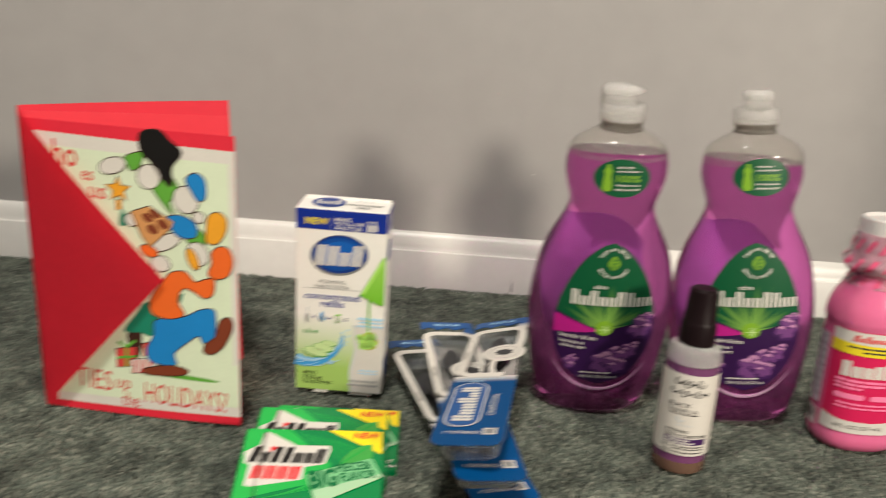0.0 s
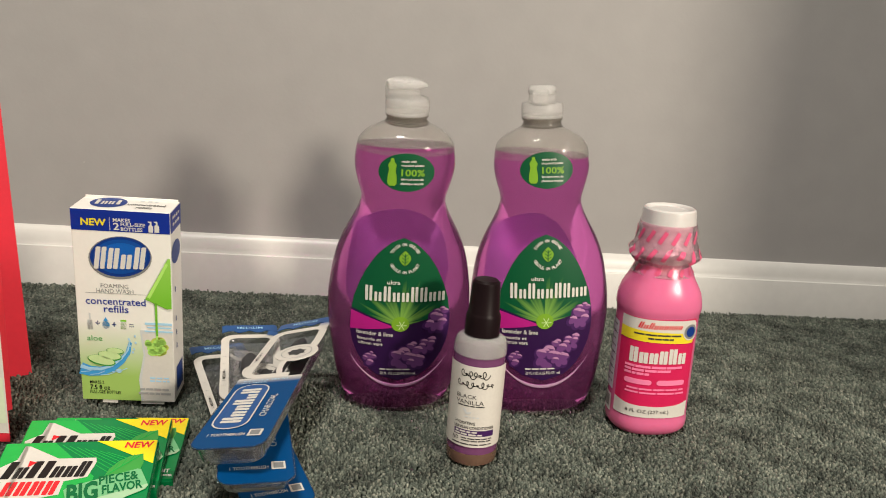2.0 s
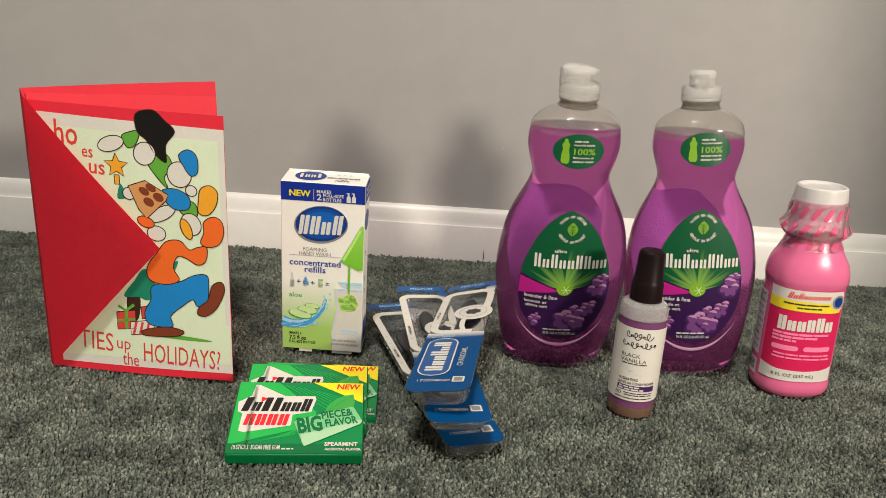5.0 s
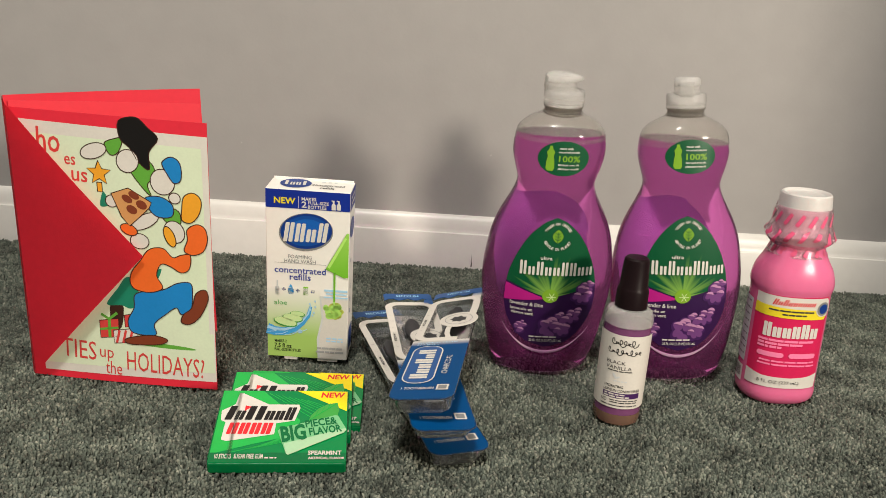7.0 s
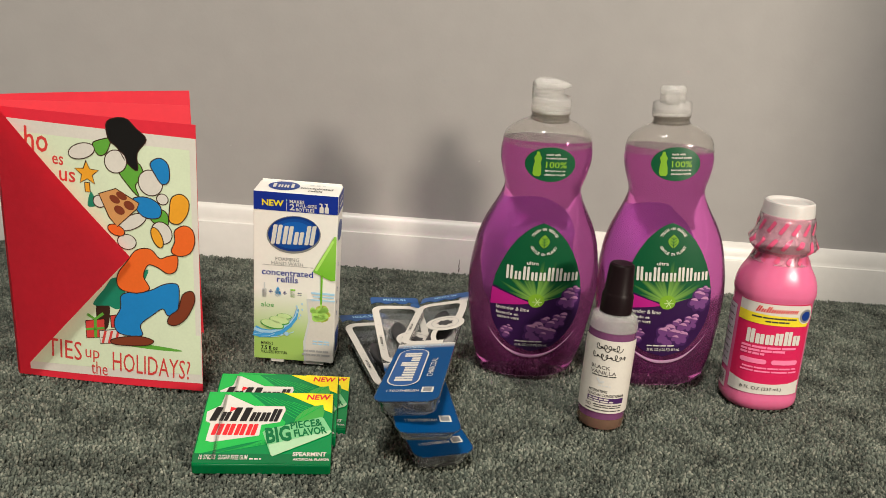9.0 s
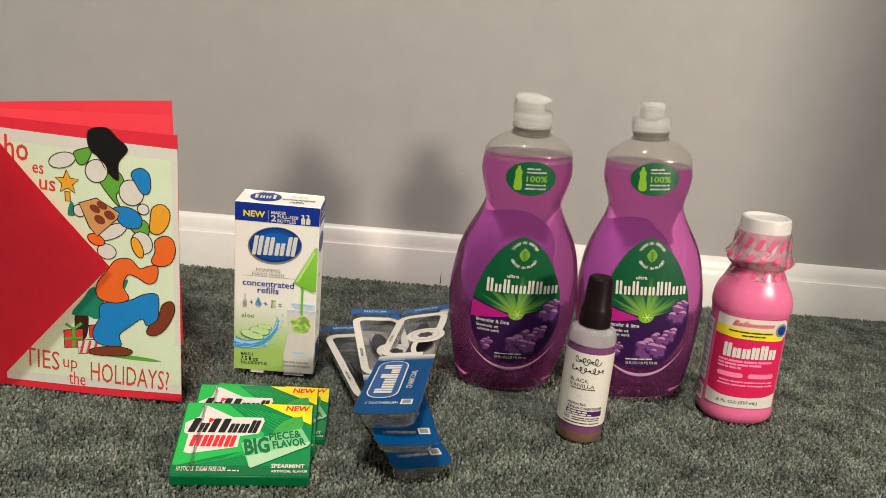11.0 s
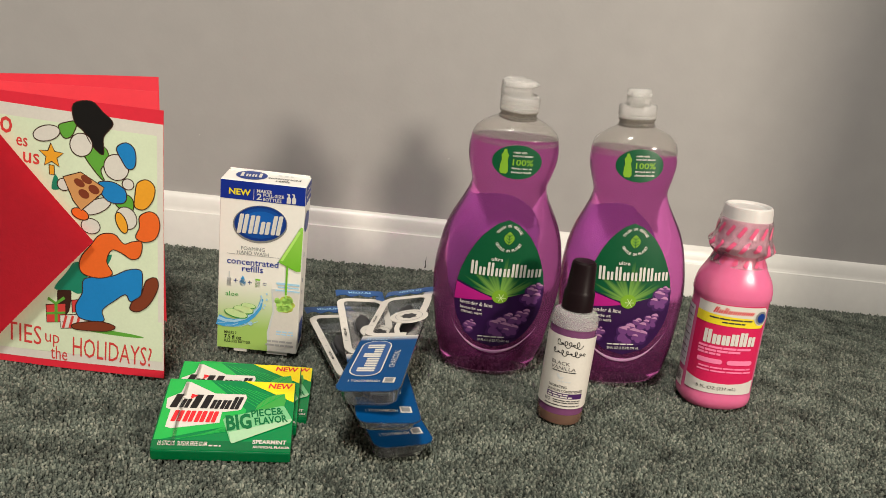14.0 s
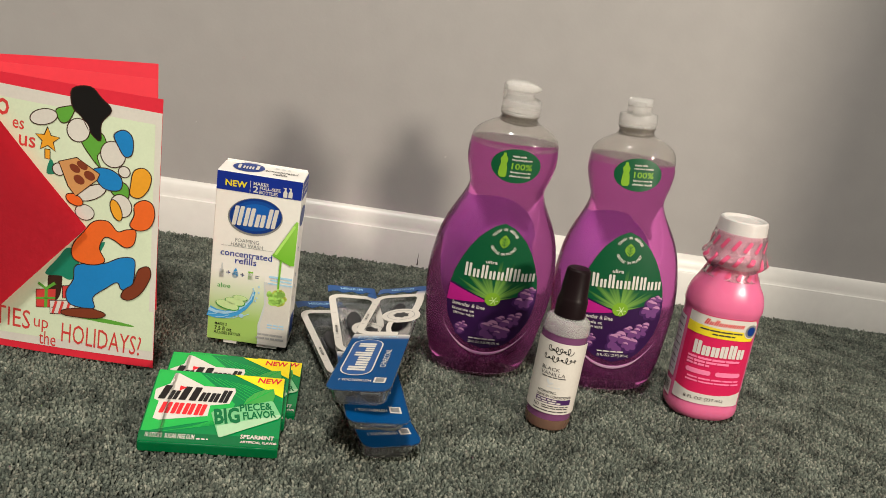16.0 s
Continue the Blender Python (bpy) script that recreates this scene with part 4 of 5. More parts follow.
def greeting_card():
    ob = thing("greeting_card", pose(0, 0, 0), "folded red holiday greeting card standing open", "greeting card")
    line = lerp_line(SPINE, CARD_R, 9, 0.002)
    lean = (-0.0035, -0.005)
    z0, z1 = (lambda t: -0.001 + 0.003 * t), (lambda t: 0.2085 - 0.0005 * t)
    front = part("front_panel", sheet(bmesh.new(), line, z0, z1, 0.0006, lean), M_CARDRED, ob, smooth=False)
    part("back_panel", sheet(bmesh.new(), lerp_line((SPINE[0] + 0.001, SPINE[1] + 0.002), MID_R, 7, -0.002), lambda t: -0.001, lambda t: 0.2120 + 0.002 * t, 0.0006, (-0.0035, -0.003)),
         M_CARDRED_L, ob, "bright red inside panel", smooth=False)
    W, H = 0.1460, 0.2085

    def at(u, v, d):
        t = u / W
        k = t * 8
        i = min(max(int(k), 0), 7)
        x = line[i][0] + (line[i + 1][0] - line[i][0]) * (k - i)
        y = line[i][1] + (line[i + 1][1] - line[i][1]) * (k - i)
        h = z0(t) + (z1(t) - z0(t)) * v / H
        return (x + lean[0] * v / H - 0.1 * (0.0004 + 0.4 * d), y + lean[1] * v / H - 0.0004 - 0.4 * d, h)

    fine = 0.02
    pic = printed("picture_ground", [poly([(0.010, 0.0055), (W, 0.0065), (W, 0.1985), (0.010, 0.2010)])], M_CARDWHITE, front, at, 0.0003, fine)
    printed("mint_ground", [poly([(0.012, 0.0300), (W - 0.004, 0.0300), (W - 0.0045, 0.1900), (0.012, 0.1920)])], M_MINT, pic, at, 0.0005, fine)
    printed("mint_strip", [poly([(0.012, 0.0120), (W - 0.001, 0.0140), (W - 0.001, 0.0470), (0.012, 0.0420)])], M_MINT, pic, at, 0.0006, fine)

    def C(x, y):
        """Grid of the printed picture to card metres."""
        left, right = 57 - (650 - y) * 0.110, 372 - (682 - y) * 0.0085
        t = (x - left) / (right - left)
        top, bottom = 190 + 24 * t, 655 + 27 * t
        return (t * W, (bottom - y) / (bottom - top) * H)

    k = 0.00046

    def E(x, y, rx, ry, turn=0):
        return ellipse(*C(x + 2, y - 9), rx * k, ry * k * 0.98, turn, 22)

    def B(points):
        return poly([C(p[0] + 2, p[1] - 9) for p in points])

    pieces("red_text", [text("ho", *C(88, 242), 38 * k, 38 * k, -3, 0.01), text("es", *C(127, 275), 18 * k, 14 * k, -3, 0.01), text("us", *C(144, 301), 26 * k, 17 * k, -3, 0.01),
                         text("TIES", *C(138, 605), 60 * k, 34 * k, -3, 0.0), text("up", *C(187, 617), 24 * k, 22 * k, -3, 0.0), text("the", *C(199, 640), 28 * k, 24 * k, -3, 0.0),
                         text("HOLIDAYS?", *C(287, 634), 130 * k, 35 * k, -2.5, 0.0)], M_CARDTEXT, pic, at, 0.0008, fine)
    def Q(points):
        """A rounded closed outline through picture points."""
        n, out = len(points), []
        for i in range(n):
            p0, p1, p2, p3 = (points[(i + d) % n] for d in (-1, 0, 1, 2))
            for t in (0.0, 0.25, 0.5, 0.75):
                out.append(C(*(0.5 * (2 * p1[a] + (p2[a] - p0[a]) * t + (2 * p0[a] - 5 * p1[a] + 4 * p2[a] - p3[a]) * t * t + (3 * p1[a] - p0[a] - 3 * p2[a] + p3[a]) * t ** 3) + (8, -13)[a] for a in (0, 1))))
        return poly(out)

    # plain patches of colour with a drawn line round them, where the picture is painted
    def patch(name, shapes, mat, lift):
        pieces(name, shapes, mat, pic, at, lift, fine)
        pieces("drawn_line", [stroke(pts + pts[:2], 0.0007) for pts, _ in shapes], M_BROWN_D, pic, at, lift + 0.00008, fine)

    printed("ground_shade", [E(275, 606, 62, 4, -3)], M_CGREEN, pic, at, 0.0007, fine)
    printed("tree_trunk", [Q([(186, 535), (208, 533), (206, 575), (190, 578)])], M_BROWN_D, pic, at, 0.0007, fine)
    pieces("tree", [Q([(180, 534), (200, 505), (214, 486), (232, 492), (236, 530), (222, 542), (206, 536)]), Q([(172, 362), (178, 338), (188, 360)]), Q([(258, 480), (276, 470), (268, 490)])], M_TEAL, pic, at, 0.0008, fine)
    patch("gift_box", [B([(173, 560), (206, 556), (207, 590), (175, 592)]), B([(216, 550), (230, 548), (232, 570), (218, 572)])], M_CARDTEXT, 0.0010)
    patch("pale_gift_box", [B([(197, 578), (238, 574), (240, 600), (199, 602)])], M_CARDWHITE, 0.0011)
    pieces("gift_ribbon", [stroke([C(192, 549), C(193, 582)], 5 * k), stroke([C(176, 567), C(208, 564)], 4 * k), stroke([C(178, 539), C(192, 548), C(206, 537)], 5 * k)], M_CGREEN, pic, at, 0.0013, fine)
    pieces("gift_stripe", [stroke([C(205 + 11 * i, 592), C(210 + 11 * i, 569)], 4 * k) for i in range(3)], M_CARDTEXT, pic, at, 0.0014, fine)
    star = [(20 if i % 2 == 0 else 9, 90 + 36 * i) for i in range(10)]
    sx, sy = C(179, 295)
    patch("star", [poly([(sx + r * k * math.cos(radians(a)), sy + r * k * math.sin(radians(a))) for r, a in star]), bar(*C(180, 318), 8 * k, 15 * k)], M_AMBER, 0.0010)
    patch("green_patch", [Q([(182, 260), (196, 253), (214, 252), (206, 274), (192, 278)]), Q([(226, 300), (246, 286), (264, 292), (270, 312), (256, 326), (262, 345), (246, 330)]), Q([(281, 380), (296, 366), (310, 374), (310, 394), (292, 392)])], M_CGREEN, 0.0011)
    patch("dark_patch", [Q([(208, 224), (238, 218), (258, 234), (276, 252), (260, 274), (260, 302), (242, 290), (226, 266), (210, 252)])], M_BLACK, 0.0012)
    patch("pale_patch", [E(168, 268, 22, 12, 20), E(228, 284, 17, 19, -30), E(288, 318, 19, 21), E(256, 384, 25, 11, 30), E(306, 402, 16, 19, 20), E(199, 350, 10, 10), E(246, 418, 15, 13), E(308, 345, 9, 9)], M_CARDWHITE, 0.0013)
    patch("blue_patch", [Q([(282, 290), (298, 281), (313, 292), (314, 318), (302, 324), (290, 308)]), Q([(250, 350), (276, 346), (298, 360), (296, 380), (268, 378)]),
                         Q([(232, 514), (276, 508), (302, 496), (324, 495), (328, 512), (324, 546), (308, 552), (300, 540), (282, 552), (262, 570), (264, 590), (226, 586), (217, 564), (228, 540)])], M_CBLUE, 0.0015)
    patch("amber_patch", [Q([(318, 346), (334, 340), (347, 352), (344, 374), (330, 390), (314, 386), (314, 366)]), E(298, 410, 8, 18, 20)], M_AMBER, 0.0016)
    patch("orange_patch", [Q([(226, 474), (240, 456), (256, 436), (280, 434), (296, 450), (310, 446), (326, 446), (324, 470), (310, 477), (292, 466), (276, 462), (268, 482), (278, 504), (256, 512), (230, 506), (222, 492)]),
                           Q([(322, 402), (338, 393), (352, 400), (356, 420), (348, 440), (330, 446), (316, 438), (322, 420)]), E(228, 398, 14, 9, -20)], M_ORANGE, 0.0017)
    patch("tan_box", [B([(198, 337), (228, 328), (268, 352), (264, 362), (230, 392), (216, 376)])], M_TAN, 0.0018)
    pieces("box_filling", [E(226, 346, 9, 6, -30), E(238, 340, 9, 6, -30), E(234, 364, 9, 7, -30), E(251, 356, 9, 7, -30)], M_BROWN, pic, at, 0.0020, fine)
    patch("brown_patch", [Q([(212, 598), (236, 592), (262, 591), (284, 599), (270, 608), (220, 607)]), Q([(334, 514), (350, 508), (354, 526), (340, 556), (322, 570), (308, 566), (312, 552), (326, 540)])], M_BROWN, 0.0019)
    return ob


greeting_card()


def envelope():
    ob = thing("envelope", pose(0, 0, 0), "open red paper envelope standing behind the card, flap wrapped round it", "envelope")
    s = (SPINE[0] - 0.0022, SPINE[1] - 0.0005)
    part("pocket_back", sheet(bmesh.new(), lerp_line((s[0], s[1] + 0.003), ENV_R, 9, -0.004), lambda t: -0.002, lambda t: 0.2155 + 0.003 * t, 0.0005, lambda t: (-0.0040 - 0.0055 * t, -0.003 - 0.005 * t)), M_CARDRED, ob, smooth=False)
    # triangular flap: bent round the spine, bowed in front of the card
    bm = bmesh.new()
    rows = []
    n = 14
    for i in range(n + 1):
        t = i / n
        bend = min(t / 0.06, 1.0)
        x = s[0] + 0.0985 * t
        y = s[1] + 0.003 * (1 - bend) - 0.0060 * bend - 0.0105 * t - 0.0035 * math.sin(math.pi * t)
        zc, zh = 0.1075, 0.1085 * (1 - max(t - 0.03, 0) / 0.97) + 0.0004
        rows.append([bm.verts.new((x - 0.0045 * max((zc + zh * q) / 0.215, 0) * (1 - 0.5 * t), y - 0.004 * (zc + zh * q) / 0.215, zc + zh * q)) for q in np.linspace(-1, 1, 13)])
    for p, q in zip(rows, rows[1:]):
        for j in range(12):
            bm.faces.new((p[j], q[j], q[j + 1], p[j + 1]))
    bmesh.ops.solidify(bm, geom=bm.faces[:], thickness=0.0005)
    part("flap", bm, M_CARDRED, ob)
    return ob


envelope()


# ---- toothbrush packs ----
def toothbrush_pack(foot, top, roll, twist, depth, label):
    """A blister pack lying with its card up; from the middle of its lower edge to the middle of its hanging edge."""
    p, q = Vector(foot), Vector(top)
    y = (q - p).normalized()
    x = y.cross(Vector((0, 0, 1))).normalized()
    x = Matrix.Rotation(radians(roll), 3, y) @ x
    z = x.cross(y)
    m = Matrix(((x.x, y.x, z.x, p.x), (x.y, y.y, z.y, p.y), (x.z, y.z, z.z, p.z), (0, 0, 0, 1)))
    ob = thing("toothbrush_pack", m, label, "toothbrush pack", "toothbrush packs")
    W, L = 0.0215, (q - p).length

    def face(u, v, d):
        return (u, v, d)

    def plate(outline, thick, name, mat, parent, label=""):
        bm = bmesh.new()
        pts, faces = outline
        lo = [bm.verts.new((a, b, -thick)) for a, b in pts]
        hi = [bm.verts.new((a, b, 0)) for a, b in pts]
        for f in faces:
            bm.faces.new([hi[i] for i in f])
            bm.faces.new([lo[i] for i in reversed(f)])
        edges = {}
        for f in faces:
            for a, b in zip(f, f[1:] + f[:1]):
                edges[(a, b)] = 1
        for a, b in edges:
            if (b, a) not in edges:
                bm.faces.new((lo[a], lo[b], hi[b], hi[a]))
        return part(name, bm, mat, parent, label, smooth=False)

    def rounded(x0, x1, y0, y1, r):
        pts = []
        for cx, cy, a0 in ((x1 - r, y1 - r, 0), (x0 + r, y1 - r, 90), (x0 + r, y0 + r, 180), (x1 - r, y0 + r, 270)):
            for k in range(6):
                a = radians(a0 + 18 * k)
                pts.append((cx + r * math.cos(a), cy + r * math.sin(a)))
        return pts

    low = [pt for pt in rounded(-W, W, 0, 0.040, 0.0085) if pt[1] < 0.025]
    card = plate(poly(sorted([pt for pt in low if pt[0] < 0], key=lambda a: -a[1]) + sorted([pt for pt in low if pt[0] >= 0], key=lambda a: a[1]) + [(W, 0.098), (-W, 0.098)]),
                 0.0005, "card", M_TBFADE, ob, "blue printed card")
    rim = sorted([pt for pt in low if pt[0] < 0], key=lambda a: -a[1]) + sorted([pt for pt in low if pt[0] >= 0], key=lambda a: a[1])
    plate(stroke([(-W, 0.060)] + rim + [(W, 0.060)], 0.0009), 0.0007, "clear_rim", M_BLISTER, ob, "clear plastic rim")
    # white window frame with an opening
    c, e = 0.0025, 0.009
    bend = lambda cx, cy, a0, a1: [(cx + e * math.cos(radians(a0 + (a1 - a0) * i / 6)), cy + e * math.sin(radians(a0 + (a1 - a0) * i / 6))) for i in range(7)]
    x0, x1, y0, y1 = -W + c, W - c, 0.1010, L - 0.0222
    route = [(W - 0.010, y0), (0.0, y0)] + bend(x0 + e, y0 + e, 270, 180) + [(x0, 0.130), (x0, 0.160)] + bend(x0 + e, y1 - e, 180, 90) + [(0.0, y1)] + bend(x1 - e, y1 - e, 90, 0) + [(x1, 0.165), (x1 - 0.001, 0.150)]
    plate(stroke(route, 0.0060), 0.0005, "window_frame", M_CARDWHITE, ob, "white window frame")
    bite = [(-W, L - 0.015), (-W, L - 0.002), (-W + 0.002, L), (W - 0.002, L), (W, L - 0.002), (W, L - 0.016)] + [(W - (k + 1) * 2 * W / 10, L - 0.0125 + 0.0024 * math.sin(k * 1.9)) for k in range(9)]
    hang = plate(poly(bite[::-1]), 0.0005, "hanging_strip", M_TB_M, ob, "blue hanging strip")
    printed("strip_text", [text("MEDIUM", 0.0, L - 0.0062, 0.0200, 0.0045, 0, 0.01)], M_WATER_L, hang, face, 0.0003)
    plate(poly([(W - 0.0085, L - 0.0215), (W, L - 0.0255), (W, L - 0.012), (W - 0.0075, L - 0.0135)]), 0.0004, "strip_joint", M_STRIPFADE, ob)
    plate(stroke([(0.0026, 0.1275), (0.0020, 0.1200), (0.0024, 0.1120), (0.0045, 0.1030)], 0.0040), 0.0004, "frame_fillet", M_CARDWHITE, ob)
    disc = plate(ellipse(0.0085, 0.1385, 0.0155, 0.0150, 0, 36), 0.0006, "window_disc", M_CARDWHITE, ob)
    disc.location.z = 0.0007
    burst = [(0.0085 + (0.0072 if i % 2 else 0.0054) * math.cos(math.pi * i / 7), 0.1385 + (0.0066 if i % 2 else 0.0046) * math.sin(math.pi * i / 7)) for i in range(14)]
    printed("disc_mark", [poly(burst)], M_CHAR, disc, face, 0.0002)
    printed("disc_line", [ring(0.0085, 0.1385, 0.0112, 0.0112, 0.0004)], M_GREY, disc, face, 0.0002)
    printed("frame_text", [text("MEDIUM", -W + 0.0023, 0.137, 0.0130, 0.0020, 90, 0.01)], M_BLACK, ob, face, 0.0004)
    printed("frame_lines", [bar(-W + 0.0023, v, 0.0024, 0.0003) for v in (0.121, 0.128, 0.146, 0.155, 0.168)], M_GREY, ob, face, 0.0004)
    printed("slogan_print", [text("WHITENS TEETH", -0.002, 0.0925, 0.030, 0.0022), text("IN 1 WEEK", -0.0085, 0.0892, 0.017, 0.0022)], M_WATER_L, card, face, 0.0004)
    printed("brand_rim", [bar(-0.0065, 0.0545, 0.0225, 0.0640, 0, 0.010)], M_WHITE, card, face, 0.0003)
    printed("brand_ground", [bar(-0.0065, 0.0545, 0.0205, 0.0620, 0, 0.009)], M_TB_M, card, face, 0.0004)
    pieces("brand_bar", word(-0.0065, 0.0545, 0.0500, 0.0125, [1, 0.7, 0.7, 1, 0.5, 1], 90, 0, 1.25), M_WHITE, card, face, 0.0005)
    pieces("lettering", [text("CHARCOAL", 0.0105, 0.0530, 0.0310, 0.0042, 90, 0.0), text("1 TOOTHBRUSH", -0.0040, 0.0150, 0.0215, 0.0034, 0, 0.01)], M_WHITE, card, face, 0.0004)
    printed("code_ground", [bar(0.0125, 0.0165, 0.0080, 0.0080)], M_WHITE, card, face, 0.0004)
    printed("code_core", [bar(0.0125, 0.0165, 0.0056, 0.0056)], M_GREY, card, face, 0.0005)
    # clear blister tray under the card
    bm = bmesh.new()
    tray = [(0.0, 1.0, 1.0), (-0.001, 0.90, 0.985), (-0.86 * depth, 0.84, 0.965), (-depth, 0.74, 0.95)]
    loops = []
    for h, a, b in tray:
        loops.append([bm.verts.new((u * a, L * 0.5 + (v - L * 0.5) * b, h - 0.0007)) for u, v in rounded(-W, W, 0.001, L - 0.020, 0.008)])
    for a, b in zip(loops, loops[1:]):
        for i in range(len(a)):
            j = (i + 1) % len(a)
            bm.faces.new((a[i], a[j], b[j], b[i]))
    bm.faces.new(loops[-1])
    bmesh.ops.solidify(bm, geom=bm.faces[:], thickness=0.0003)
    part("blister", bm, M_BLISTER, ob, "clear plastic blister tray")
    part("insert", box(0.0005, 0.0140, 0.0085, 0.0800, -0.0075, -0.0022, 0.0010), M_PALE, ob, "pale paper insert", smooth=False)
    # the brush inside
    rings = [(0.010, 0.0035, 0.0030), (0.016, 0.0056, 0.0044), (0.045, 0.0060, 0.0046), (0.080, 0.0048, 0.0040), (0.115, 0.0032, 0.0030), (0.150, 0.0028, 0.0026), (0.160, 0.0058, 0.0024), (0.180, 0.0060, 0.0022), (0.187, 0.0030, 0.0016)]
    bm = loft([(v, a, b, 2.2) for v, a, b in smooth_table(rings, 30)], 16)
    for v in bm.verts:
        v.co = Vector((v.co.x - 0.0085 * (1 - v.co.z / 0.19), v.co.z, -0.0075 + v.co.y))
    brush = part("toothbrush", bm, M_CHAR, ob, "charcoal grey toothbrush")
    bm = bmesh.new()
    for i in range(5):
        for j in range(9):
            loft([(0, 0.0007, 0.0007, 2), (0.006, 0.0007, 0.0007, 2)], 6, offset=(-0.0078 + i * 0.0019, 0.162 + j * 0.0022), bm=bm)
    for v in bm.verts:
        v.co.z = -0.0090 - 0.45 * v.co.z
    part("bristles", bm, M_BRISTLE, brush)
    # the free end of the pack is twisted a little against its foot
    for piece in ob.children_recursive:
        for v in piece.data.vertices:
            t = min(max((v.co.y - 0.06) / (L - 0.06), 0.0), 1.0)
            v.co = Matrix.Rotation(radians(twist * t), 3, "Y") @ v.co
    return ob


toothbrush_pack((0.0885, 0.5020, 0.0135), (0.0120, 0.726, 0.0230), 0, 0, 0.0130, "blue toothbrush blister pack at the bottom of a fanned pile")
toothbrush_pack((0.0755, 0.4880, 0.0370), (0.0410, 0.714, 0.0460), 0, 0, 0.0090, "blue toothbrush blister pack in the middle of a fanned pile")
toothbrush_pack((0.0575, 0.4900, 0.0570), (0.0880, 0.700, 0.0570), -9, -7, 0.0125, "blue charcoal toothbrush blister pack on top of a fanned pile")


# ---- pink medicine bottle ----
PINK = smooth_table([(0.0, 0.0260, 0.0218), (0.0035, 0.0298, 0.0254), (0.010, 0.0309, 0.0267), (0.014, 0.0304, 0.0262), (0.030, 0.0304, 0.0262), (0.0968, 0.0304, 0.0262), (0.0984, 0.0313, 0.0271), (0.1025, 0.0314, 0.0272),
                     (0.108, 0.0308, 0.0267), (0.115, 0.0285, 0.0250), (0.122, 0.0244, 0.0228), (0.129, 0.0212, 0.0208), (0.134, 0.0190, 0.0190), (0.137, 0.0188, 0.0188)], 60)


def pink_half(z):
    return float(np.interp(z, [r[0] for r in PINK], [r[1] for r in PINK])), float(np.interp(z, [r[0] for r in PINK], [r[2] for r in PINK]))


def on_pink(u, v, d):
    """Wrapped round the bottle: u is an arc length."""
    a, b = pink_half(v)
    r = (a + b) / 2
    ang = -math.pi / 2 + u / r
    x, y = super_point(a + d, b + d, 2.5, ang)
    return (x, y, v)


